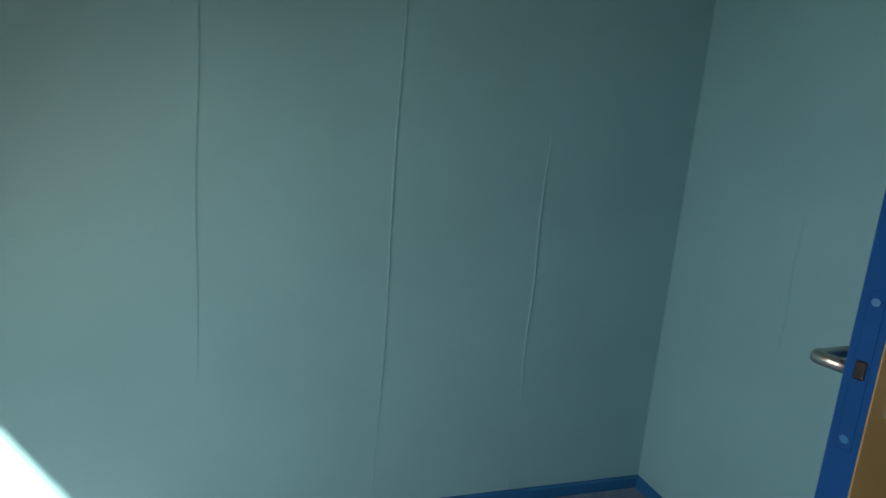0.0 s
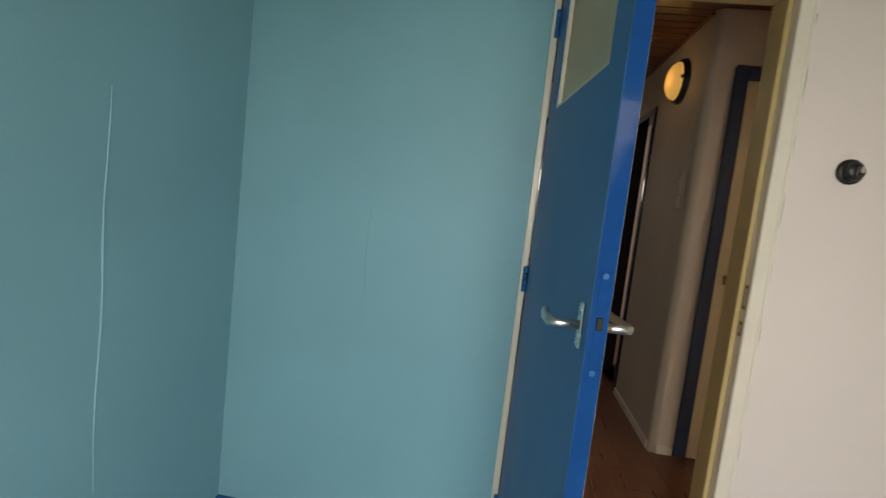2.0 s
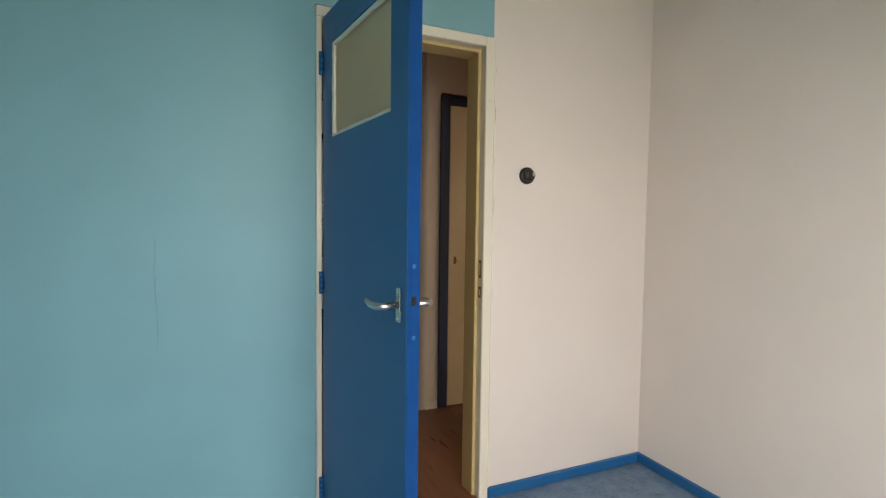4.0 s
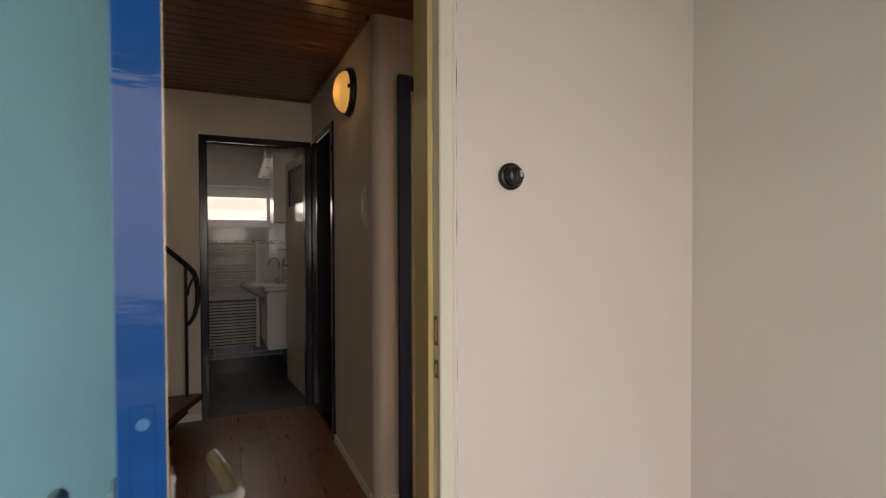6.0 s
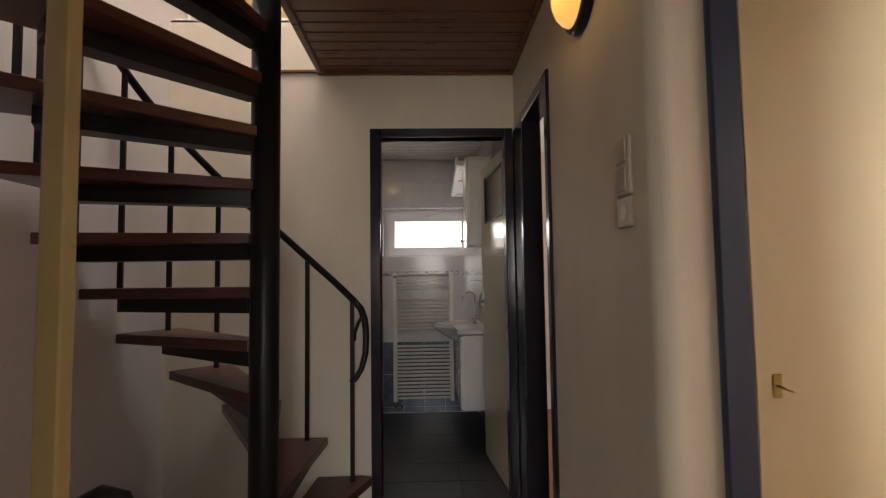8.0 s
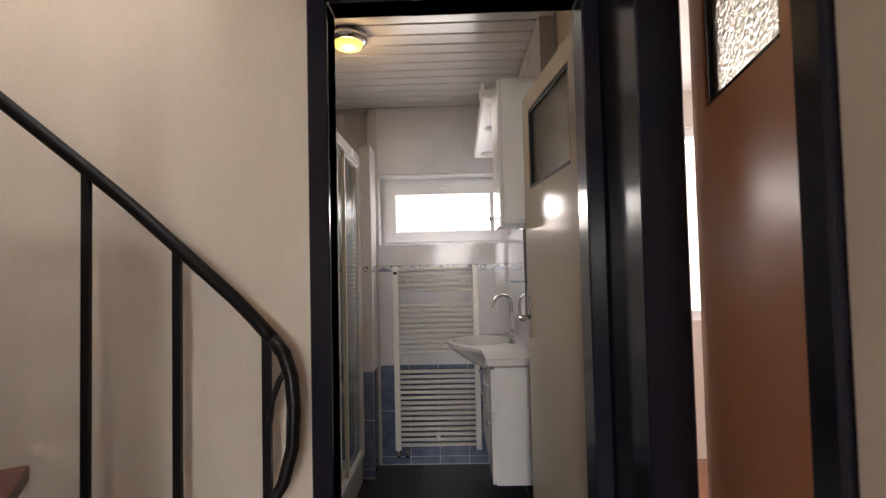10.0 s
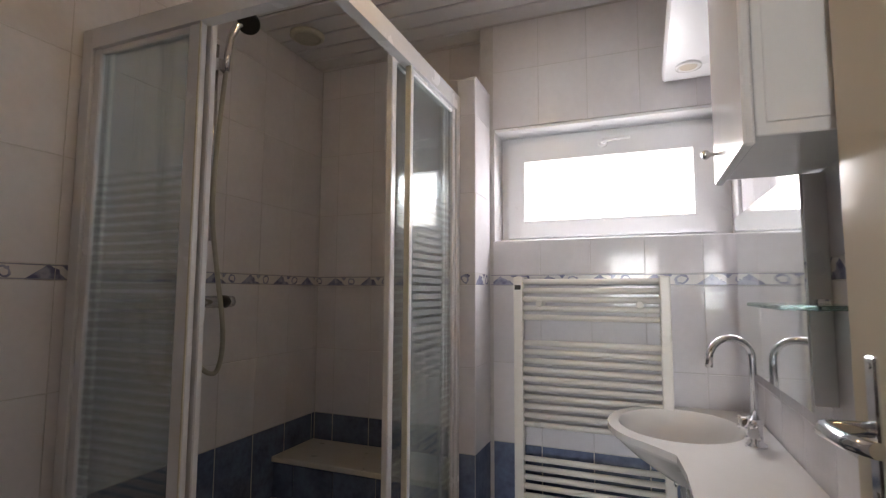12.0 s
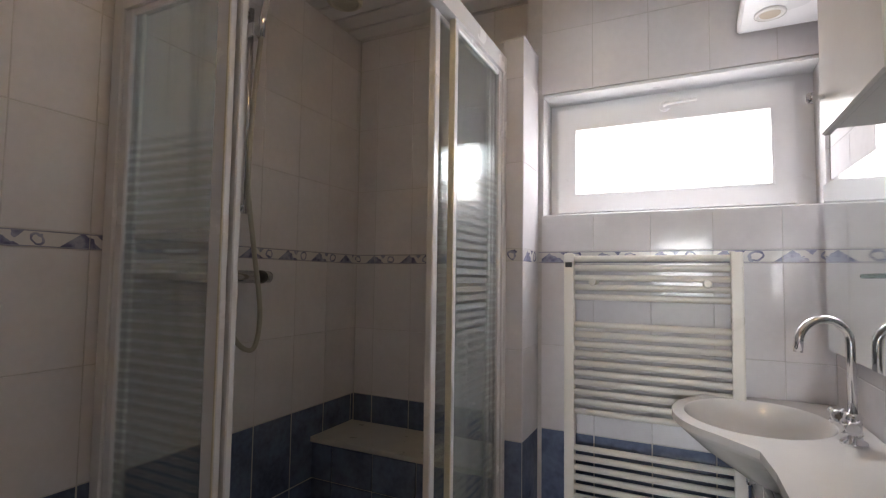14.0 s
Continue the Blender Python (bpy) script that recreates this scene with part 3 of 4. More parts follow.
def lever(parent, x, y, z, side, mat, plate=(0.0165, 0.047), point=-1, length=0.115):
    """A lever handle with its plate on a door face. side: -1 or 1, the way the face looks along y."""
    bm = bmesh.new()
    box(bm, x - plate[0], x + plate[0], min(y, y + side * 0.006), max(y, y + side * 0.006), z - plate[1], z + plate[1], 0.0028)
    for v in bm.verts:
        k = abs(v.co.z - z) - (plate[1] - plate[0])
        if k > 0:
            v.co.x = x + (v.co.x - x) * math.sqrt(max(0.02, 1 - (k / plate[0]) ** 2 * 0.75))
    pl = part("handle_plate", bm, mat, parent, "rounded metal handle plate")
    for dz in (-plate[1] + 0.012, plate[1] - 0.012):
        part("screw", lathe(bmesh.new(), [(0.0045, 0.0), (0.0045, 0.0015)], 10, "y", (x, y + side * 0.006 - (0.0015 if side < 0 else 0), z + dz)), M_CHROME, pl)
    bm = bmesh.new()
    o = y + side * 0.006
    pts = [(x, o, z), (x, o + side * 0.042, z), (x + point * 0.003, o + side * 0.051, z), (x + point * 0.013, o + side * 0.056, z),
           (x + point * length * 0.6, o + side * 0.055, z), (x + point * length, o + side * 0.048, z + 0.004)]
    tube(bm, pts, [0.0098, 0.0098, 0.0102, 0.0102, 0.0098, 0.009], 14)
    part("lever", bm, mat, parent, "metal door lever")


def leaf_with_window(parent, w, h, th, u0, u1, z0, z1, front, back, bead, glass, bead_w=0.012):
    bm = slab(bmesh.new(), 0, w, 0.002, th - 0.002, 0.008, h, [(u0, u1, z0, z1)])
    part("leaf", bm, front, parent)
    part("front_face", slab(bmesh.new(), 0.001, w - 0.001, 0, 0.002, 0.009, h - 0.001, [(u0, u1, z0, z1)]), front, parent)
    part("back_face", slab(bmesh.new(), 0.001, w - 0.001, th - 0.002, th, 0.009, h - 0.001, [(u0, u1, z0, z1)]), back, parent)
    pane = part("pane", bbox(u0, u1, th / 2 - 0.003, th / 2 + 0.003, z0, z1), glass, parent, "hammered glass pane")
    for ya, yb, m in ((0.003, th / 2 - 0.003, bead[0]), (th / 2 + 0.003, th - 0.003, bead[1])):
        bm = bmesh.new()
        for a, b, c, d in ((u0, u0 + bead_w, z0, z1), (u1 - bead_w, u1, z0, z1), (u0 + bead_w, u1 - bead_w, z0, z0 + bead_w), (u0 + bead_w, u1 - bead_w, z1 - bead_w, z1)):
            box(bm, a, b, ya, yb, c, d, 0.002)
        part("glazing_bead", bm, m, parent)
    return pane


# the blue bedroom door, standing open
LW = 0.714
door = tagged(thing("door_1", (1.053, -0.020, 0), "open blue door with a frosted upper pane and metal levers", "door", rz=-83.1), kind="structure")
leaf_with_window(door, LW, DH - 0.006, 0.038, 0.095, 0.605, 1.572, 1.91, M_BLUE, M_YELLOW, (M_CREAM, M_CREAM), M_FROSTPANE)
lever(door, LW - 0.044, 0.0, 1.044, -1, M_NICKEL, length=0.095)
lever(door, LW - 0.044, 0.038, 1.044, 1, M_NICKEL, length=0.115)
# edge and lock plate take the darkened copy of the door's blue
part("leaf_edge", bbox(LW, LW + 0.0008, 0.001, 0.037, 0.01, DH - 0.008), M_BLUEEDGE, door, "glossy brushed blue edge, shade put into its colour")
bm = bmesh.new()
box(bm, LW + 0.0008, LW + 0.0016, 0.010, 0.029, 0.947, 1.167, 0.0007)
lock = part("lock_plate", bm, M_BLUEEDGE, door, "blue painted lock plate")
part("latch", bbox(LW + 0.0016, LW + 0.005, 0.013, 0.026, 1.047, 1.073, bevel=0.002), M_BAKE, lock)
for dz in (0.962, 1.152):
    part("screw", lathe(bmesh.new(), [(0.006, 0), (0.0055, 0.0012)], 10, "x", (LW + 0.0016, 0.0195, dz)), M_BLUE, lock)
for hz in (0.215, 1.03, 1.86):
    bm = bmesh.new()
    for k, (a, b) in enumerate(((0, 0.021), (0.0225, 0.0415), (0.043, 0.0625), (0.064, 0.085))):
        lathe(bm, [(0.0085, a), (0.0085, b)], 12, "z", (-0.004, -0.007, hz - 0.042))
    part("hinge", bm, M_BLUE, door, "blue painted door hinge")

# strike plates in the frame
for z0, z1 in ((1.02, 1.10), (0.93, 0.98)):
    bm = bmesh.new()
    slab(bm, DX1 - 0.0012, DX1, 0.005, 0.027, z0, z1, [(0.010, 0.022, z0 + 0.012, z1 - 0.012)], "x")
    part("strike_plate", bm, M_BRASS, df, "worn metal strike plate")
# crack along the frame
bm = bmesh.new()
tube(bm, [(1.811 + 0.0025 * math.sin(3.1 * i), -0.0006, 0.05 + 0.1 * i) for i in range(20)], [0.0007 + 0.0011 * abs(math.sin(2.3 * i)) for i in range(20)], 5)
part("paint_crack", bm, M_DARK, bpy.data.objects["wall_bedroom_white"])

sw = thing("light_switch", (1.981, 0, 1.487), "old round black bakelite rotary switch on the wall", "light switch")
part("base", lathe(bmesh.new(), [(0.037, 0.0), (0.039, -0.004), (0.038, -0.014), (0.030, -0.017)], 32, "y"), M_BAKE, sw)
part("cap", lathe(bmesh.new(), [(0.029, -0.016), (0.028, -0.032), (0.024, -0.040), (0.010, -0.042)], 32, "y"), M_BAKE, sw)
part("knob", bbox(-0.006, 0.006, -0.047, -0.041, -0.017, 0.017, bevel=0.003, seg=2), M_BAKE, sw)
part("marker", bbox(0.007, 0.016, -0.0475, -0.040, -0.004, 0.014, bevel=0.001), M_IVORY, sw, "small ivory marker")

# bedroom window behind the walker
win = tagged(thing("window_1", (1.37, -2.7, 0.62), "white framed bedroom window", "window"), kind="structure")
part("window_frame", slab(bmesh.new(), -0.65, 0.65, -0.09, -0.03, 0, 1.53, [(-0.59, 0.59, 0.06, 1.47)]), M_PVC, win)
for a in (-0.59,):
    p = part("pane", bbox(a, a + 1.18, -0.063, -0.057, 0.06, 1.47), M_GLASS, win)
    p.visible_shadow = False
part("window_sill", bbox(-0.7, 0.7, -0.002, 0.06, -0.03, -0.001, bevel=0.005), M_PVC, win)
# unseen slab, added to shape the top edge of the bedroom sun patch
built("roof_eaves", bbox(-0.5, 3.4, -3.5, -2.8, 2.41, 2.62), M_CEIL, "unseen white slab added as eaves to cut the sunlight", "eaves")
built("ground", bbox(-400, 400, -400, 400, -3.2, -3.1), material("grass_ground", (0.10, 0.13, 0.05), 0.9, vary=0.2), "ground outside the house", "ground")

# ---- landing things ----
PX, PY, SR, RISE, TURN, A0 = 0.79, 1.982, 0.83, 0.2035, 17.2, 67.0
stair = thing("spiral_staircase", (PX, PY, 0), "black steel spiral staircase with dark red-brown wooden treads", "staircase")
part("pole", lathe(bmesh.new(), [(0.055, -2.8), (0.055, 4.2)], 28), M_STEEL, stair, "black lacquered steel pole")


def polar(r, a, z=None):
    p = (r * math.cos(radians(a)), r * math.sin(radians(a)))
    return p if z is None else (*p, z)


def clip_pt(p):
    return (min(max(p[0], -PX + 0.03), 1.2), min(p[1], YB - PY - 0.02))


tread_tops = {}
for k in list(range(1, 14)) + list(range(-6, 0)):
    a0 = A0 + TURN * (k - 1)
    if k < 0:
        a0 = 250 + TURN * (k + 1) * -1
        zt = 0.2 * k
    else:
        zt = RISE * k
    a1 = a0 + 21.0
    rim = [clip_pt(polar(SR, a0 + (a1 - a0) * j / 5)) for j in range(6)]
    inner = [polar(0.06, a1 + 32), polar(0.06, a0 - 32)]
    bm = prism(bmesh.new(), rim + inner, zt - 0.042, zt, 0.004)
    td = part("tread", bm, M_TREAD, stair)
    # steel channel under the leading part of the tread
    d = Vector(polar(1, a0 + 6.5))
    s = Vector((-d.y, d.x))
    c = [d * 0.05 - s * 0.035, d * (SR - 0.13) - s * 0.035, d * (SR - 0.13) + s * 0.055, d * 0.05 + s * 0.035]
    part("bracket", prism(bmesh.new(), [(v.x, v.y) for v in c], zt - 0.10, zt - 0.042, 0.002), M_STEEL, td, "black steel tread bracket")
    bm = bmesh.new()
    lathe(bm, [(0.0085, zt - 0.047), (0.010, zt - 0.042)], 10, "z", (*polar(SR - 0.25, a0 + 8), 0))
    part("bolt", bm, M_NICKEL, td)

# balusters and handrail of the upper flight
RB = SR - 0.085


def rail_pt(a):
    x, y = polar(RB, a)
    x, y = clip_pt((x, y))
    z = 1.135 + (a - 72.0) / TURN * RISE
    return (max(x, -PX + 0.045), min(y, YB - PY - 0.07), z)


for k in range(1, 14):
    a = A0 + 5.5 + TURN * (k - 1) + (1.5 if k > 1 else 0)
    p = rail_pt(a)
    bm = bmesh.new()
    box(bm, p[0] - 0.011, p[0] + 0.011, p[1] - 0.006, p[1] + 0.006, RISE * k, p[2] - 0.005)
    part("baluster", bm, M_STEEL, stair)
bm = bmesh.new()
tube(bm, [rail_pt(A0 + 4 + 3 * i) for i in range(72)], 0.018, 10)
part("handrail", bm, M_STEEL, stair, "black steel handrail")
p0 = Vector(rail_pt(A0 + 4))
bm = bmesh.new()
tube(bm, [p0 + Vector((dx, -0.007 * i, dz)) for i, (dx, dz) in enumerate(
    ((0, 0), (0.03, -0.035), (0.05, -0.09), (0.058, -0.17), (0.055, -0.26), (0.035, -0.34), (0.005, -0.39), (-0.02, -0.405)))], [0.018, 0.018, 0.0175, 0.017, 0.016, 0.015, 0.014, 0.0135], 12)
part("rail_end", bm, M_STEEL, stair, "curled end of the handrail")
bm = bmesh.new()
tube(bm, [p0 + Vector((dx, -0.012, dz)) for dx, dz in ((0.045, -0.06), (0.02, -0.10), (0.0, -0.15), (-0.005, -0.2))], 0.008, 8)
part("scroll", bm, M_STEEL, stair)

# handrail of the flight below
low = thing("stair_handrail", (0.73, 1.05, 0), "black steel handrail with a curled end down the stairwell", "handrail")
bm = bmesh.new()
pts = [(0.045, 0.03, 0.70), (0.085, 0.02, 0.735), (0.115, 0.01, 0.79), (0.10, 0.0, 0.835), (0.06, 0.0, 0.845), (0.02, 0.0, 0.825),
       (-0.06, 0.01, 0.75), (-0.2, 0.03, 0.60), (-0.4, 0.06, 0.37), (-0.6, 0.12, 0.12), (-0.68, 0.3, -0.08)]
tube(bm, pts, 0.016, 10)
part("rail", bm, M_STEEL, low)
for x, y, z in ((-0.06, 0.01, 0.75), (-0.2, 0.03, 0.60), (-0.4, 0.06, 0.37)):
    part("baluster", bbox(x - 0.01, x + 0.01, y - 0.006, y + 0.006, -0.3, z), M_STEEL, low)
bm = bmesh.new()
box(bm, 0, EX1, EY0 + 0.03, EY0 + 0.045, -0.2, 0.0, 0.002)
built("trim_5", bm, M_STAIRWALL, "white edge of the stairwell floor", "trim")
built("trim_6", bbox(EX1 - 0.014, EX1, EY0 + 0.045, YB, -0.2, 0.0, bevel=0.002), M_STAIRWALL, "white edge of the stairwell floor", "trim")

# wall lamp
lamp = thing("wall_lamp", (XW, 1.54, 2.135), "round wall lamp with a lit amber glass dome and black ring", "wall lamp")
part("back_plate", lathe(bmesh.new(), [(0.132, 0.0), (0.134, -0.012), (0.128, -0.028), (0.112, -0.032)], 40, "x"), M_BAKE, lamp, "dark metal ring")
part("dome", lathe(bmesh.new(), [(0.113, -0.030), (0.108, -0.048), (0.092, -0.068), (0.066, -0.083), (0.034, -0.091), (0.004, -0.093)], 40, "x"), M_LAMPGLASS, lamp, "lit amber glass dome")
part("clip", bbox(-0.045, -0.02, -0.125, -0.108, -0.008, 0.012, bevel=0.003), M_BAKE, lamp)
part("clip", bbox(-0.045, -0.02, 0.108, 0.125, -0.008, 0.012, bevel=0.003), M_BAKE, lamp)

# switches and socket beside the closet
lsw = thing("switch_panel", (XW, 1.252, 1.475), "ivory double light switch above a round socket", "light switch")
part("switch_frame", bbox(-0.012, 0, -0.041, 0.041, -0.035, 0.11, bevel=0.004), M_IVORY, lsw)
part("rocker", bbox(-0.017, -0.012, -0.030, 0.030, 0.045, 0.10, bevel=0.002), M_IVORY, lsw)
part("rocker", bbox(-0.017, -0.012, -0.030, 0.030, -0.025, 0.035, bevel=0.002), M_IVORY, lsw)
so = part("socket", bbox(-0.012, 0, -0.039, 0.039, -0.112, -0.037, bevel=0.004), M_IVORY, lsw)
part("socket_well", lathe(bmesh.new(), [(0.021, -0.0135), (0.021, -0.0125), (0.017, -0.0125)], 24, "x", (0, 0, -0.075)), M_SEAL, so)

# closet door
cd = tagged(thing("door_2", (2.099, YK - 0.012, 0), "closed cream closet door with a small key in its lock", "door"), kind="structure")
part("leaf", bbox(0, 0.548, 0, 0.03, 0.005, 2.047, bevel=0.003), M_CLOSET, cd)
part("keyhole_plate", bbox(0.036, 0.056, -0.002, 0.0, 0.985, 1.035, bevel=0.001), M_BRASS, cd)
bm = bmesh.new()
tube(bm, [(0.046, -0.002, 1.01), (0.046, -0.022, 1.01)], 0.003, 8)
tube(bm, [(0.046 + 0.011 * math.sin(a), -0.030 - 0.009 * math.cos(a), 1.008 - 0.004 * math.sin(a)) for a in [math.pi * 2 * i / 12 for i in range(13)]], 0.002, 6, cap=False)
part("key", bm, M_BRASS, cd, "small tarnished key")

# neighbouring bedroom door, opened into its room
nd = tagged(thing("door_3", (W + 0.105, 0.928, 0), "open cream bedroom door in a side doorway", "door", rz=-5), kind="structure")
part("leaf", bbox(0, 0.656, -0.038, 0, 0.005, 2.005, bevel=0.003), M_YELLOW, nd)
fw = tagged(thing("window_4", (4.0, -2.7, 0.9), "front bedroom window with white frame", "window"), kind="structure")
part("window_frame", slab(bmesh.new(), -0.9, 0.9, -0.09, -0.03, 0, 1.25, [(-0.84, -0.03, 0.06, 1.19), (0.03, 0.84, 0.06, 1.19)]), M_PVC, fw)
p = part("pane", bbox(-0.84, 0.84, -0.1, -0.094, 0.06, 1.19), M_GLASS, fw)
p.visible_shadow = False

# rear bedroom door, ajar
rd = tagged(thing("door_4", (XW + 0.06, 2.043, 0), "terracotta door standing ajar with a hammered glass pane", "door", rz=79.7), kind="structure")
leaf_with_window(rd, 0.487, 2.0, 0.038, 0.08, 0.40, 1.60, 1.90, M_ORANGE, M_ORANGE, (M_BLACK, M_BLACK), M_HAMMER)
rw = tagged(thing("window_2", (4.0, 4.8, 0.9), "rear bedroom window with raised slatted blinds", "window"), kind="structure")
part("window_frame", slab(bmesh.new(), -1.0, 1.0, 0.03, 0.09, 0, 1.3, [(-0.94, -0.03, 0.06, 1.24), (0.03, 0.94, 0.06, 1.24)]), M_PVC, rw)
part("pane", bbox(-0.94, 0.94, 0.095, 0.1, 0.06, 1.24), M_SUNLIT, rw, "bright daylit pane")
for i in range(10):
    part("slat", bbox(-0.95, 0.95, -0.02, 0.005, 0.86 + 0.04 * i, 0.862 + 0.04 * i), M_PVC, rw)

# upper railing seen through the stair opening
ur = thing("upper_railing", (0.0, YB + 0.06, 2.69), "white painted railing on the upper floor", "railing")
part("bottom_rail", bbox(0.0, XW, -0.03, 0.03, 0.0, 0.04, bevel=0.004), M_STAIRWALL, ur)
part("top_rail", bbox(0.0, XW, -0.03, 0.03, 0.86, 0.91, bevel=0.006), M_STAIRWALL, ur)
for i in range(12):
    part("spindle", bbox(0.06 + 0.15 * i, 0.085 + 0.15 * i, -0.012, 0.012, 0.04, 0.86, bevel=0.003), M_STAIRWALL, ur)
for i in range(9):
    part("board", bbox(0.01 + 0.222 * i, 0.227 + 0.222 * i, -0.012, 0.0, 2.65, 4.69, bevel=0.004), M_PINE, bpy.data.objects["wall_upper_far"]).location = (0, YB + 0.9, 0)

# ---- bathroom things ----
# open bathroom door
bd = tagged(thing("door_5", (1.912, YB + 0.15, 0), "open cream bathroom door with a black-framed hammered pane", "door", rz=95.6), kind="structure")
leaf_with_window(bd, 0.685, 2.02, 0.038, 0.078, 0.600, 1.612, 1.945, M_DOOR, M_DOOR, (M_BLACK, M_BLACK), M_HAMMER, 0.016)
lever(bd, 0.685 - 0.055, 0.038, 1.075, 1, M_CHROME, (0.016, 0.09))

# shower enclosure
FX, FY = 0.893, 3.704                     # side and front planes
sh = thing("shower_enclosure", (0, 0, 0), "white corner shower enclosure with striped glass and open sliding doors", "shower")
ZT0, ZT1, ZP = 1.940, 2.000, 0.14


def rail_run(z0, z1, th, rad):
    """A rail round the corner of the enclosure, with a rounded outer corner."""
    outer = [(XL + 0.002, FY - th)] + [(FX + th - rad + rad * math.sin(a), FY - th + rad - rad * math.cos(a)) for a in [math.pi / 2 * i / 8 for i in range(9)]] + [(FX + th, 4.55)]
    inner = [(FX - th, 4.55), (FX - th, FY + th), (XL + 0.002, FY + th)]
    return prism(bmesh.new(), outer + inner, z0, z1)


def fill_ngon(bm):
    bmesh.ops.triangulate(bm, faces=[f for f in bm.faces if len(f.verts) > 4])
    return bm


part("top_rail", fill_ngon(rail_run(ZT0, ZT1, 0.017, 0.05)), M_ALU, sh, "white top rail with a rounded corner")
cap = [(FX + 0.019 - 0.052 + 0.052 * math.sin(a), FY - 0.019 + 0.052 - 0.052 * math.cos(a)) for a in [math.pi / 2 * i / 8 for i in range(9)]]
part("corner_cap", fill_ngon(prism(bmesh.new(), cap + [(FX - 0.02, FY + 0.033), (FX - 0.033, FY - 0.0)], ZT0 - 0.004, ZT1 + 0.003)), M_SEAL, sh, "yellowed corner cap")
part("bottom_rail", fill_ngon(rail_run(ZP, ZP + 0.035, 0.017, 0.05)), M_ALU, sh)


def panel(name, axis, a0, a1, off, z0, z1, wl=0.022, wr=0.022, label=""):
    """A framed pane with a striped pattern. axis x: across the front; y: along the side."""
    hold = new(name)
    hold.parent = sh
    tagged(hold, label)

    def bx(bm, u0, u1, d0, d1, z0, z1, bev=0.003):
        if axis == "x":
            return box(bm, u0, u1, FY + d0, FY + d1, z0, z1, bev)
        return box(bm, FX - d1, FX - d0, u0, u1, z0, z1, bev)
    fr = bmesh.new()
    bx(fr, a0, a0 + wl, off - 0.010, off + 0.010, z0, z1)
    bx(fr, a1 - wr, a1, off - 0.010, off + 0.010, z0, z1)
    bx(fr, a0 + wl, a1 - wr, off - 0.008, off + 0.008, z1 - 0.018, z1)
    bx(fr, a0 + wl, a1 - wr, off - 0.008, off + 0.008, z0, z0 + 0.02)
    made_fr = part("panel_frame", fr, M_ALU, hold)
    pane = part("pane", bx(bmesh.new(), a0 + wl, a1 - wr, off - 0.002, off + 0.002, z0 + 0.02, z1 - 0.018, 0), M_SHOWERGLASS, hold)
    pane.visible_shadow = False
    bm = bmesh.new()
    z = 0.30
    while z < 1.56:
        thick = 0.017 if z < 1.46 else 0.017 * (1.60 - z) / 0.14
        bx(bm, a0 + wl + 0.004, a1 - wr - 0.004, off - 0.0032, off - 0.0022, z, z + thick, 0)
        z += 0.0262
    part("stripe_pattern", bm, M_FROST, hold, "frosted horizontal stripes")
    return hold


panel("fixed_panel", "x", 0.086, 0.503, 0.0, ZP + 0.035, ZT0, 0.03, 0.046, "fixed striped glass panel")
panel("sliding_door", "x", 0.105, 0.513, 0.024, ZP + 0.04, ZT0 + 0.01, 0.02, 0.044, "sliding glass door pushed open")
panel("fixed_panel", "y", 4.121, 4.516, 0.0, ZP + 0.035, ZT0, 0.022, 0.024, "fixed striped glass panel")
panel("sliding_door", "y", 4.044, 4.476, 0.024, ZP + 0.04, ZT0 + 0.01, 0.030, 0.02, "sliding glass door pushed open")
part("wall_profile", bbox(XL + 0.001, XL + 0.044, FY - 0.018, FY + 0.018, ZP, ZT1, bevel=0.003), M_ALU, sh)
part("wall_profile", bbox(FX - 0.018, FX + 0.018, 4.516, 4.55, ZP, ZT1, bevel=0.003), M_ALU, sh)
part("seal", bbox(0.499, 0.505, FY - 0.014, FY - 0.0102, ZP + 0.03, ZT0, bevel=0.001), M_SEAL, sh)
part("seal", bbox(FX - 0.006, FX + 0.012, 4.115, 4.121, ZP + 0.03, ZT0, bevel=0.001), M_SEAL, sh)
tray = thing("shower_tray", (0, 0, 0), "white enamel shower tray in a tiled plinth", "shower tray")
part("tray", slab(bmesh.new(), 0.004, FX + 0.014, FY - 0.014, 4.476, 0.0, ZP), M_ENAMEL, tray)
built("shower_bench", bbox(-0.004, 0.91, 4.5775, YS, -0.01, 0.502), M_GROUT, "tiled built-in shower bench", "bench")
built("bench_top", bbox(-0.002, 0.903, 4.562, YS - 0.004, 0.503, 0.525, bevel=0.003), M_BENCH, "cream stone shower seat", "bench")

# shower fittings on the wall
mx = thing("shower_mixer", (XL, 4.033, 1.2), "chrome thermostatic shower mixer on the tiles", "shower tap")
bm = bmesh.new()
lathe(bm, [(0.012, -0.16), (0.022, -0.155), (0.022, 0.125), (0.018, 0.13)], 20, "y", (0.07, 0, 0))
part("body", bm, M_CHROME, mx)
part("knob", lathe(bmesh.new(), [(0.020, 0.131), (0.024, 0.137), (0.024, 0.165), (0.019, 0.170)], 20, "y", (0.07, 0, 0)), M_BAKE, mx, "black knob")
part("knob", lathe(bmesh.new(), [(0.020, 0.171), (0.022, 0.175), (0.021, 0.195), (0.014, 0.198)], 20, "y", (0.07, 0, 0)), M_CHROME, mx)
for dy in (-0.075, 0.075):
    part("inlet", lathe(bmesh.new(), [(0.030, 0.0), (0.030, 0.010), (0.014, 0.018), (0.014, 0.06)], 18, "x", (0.0, dy, 0)), M_CHROME, mx)
sb = thing("shower_set", (XL, 4.104, 0), "hand shower on a chrome riser with a grey plastic hose", "hand shower")
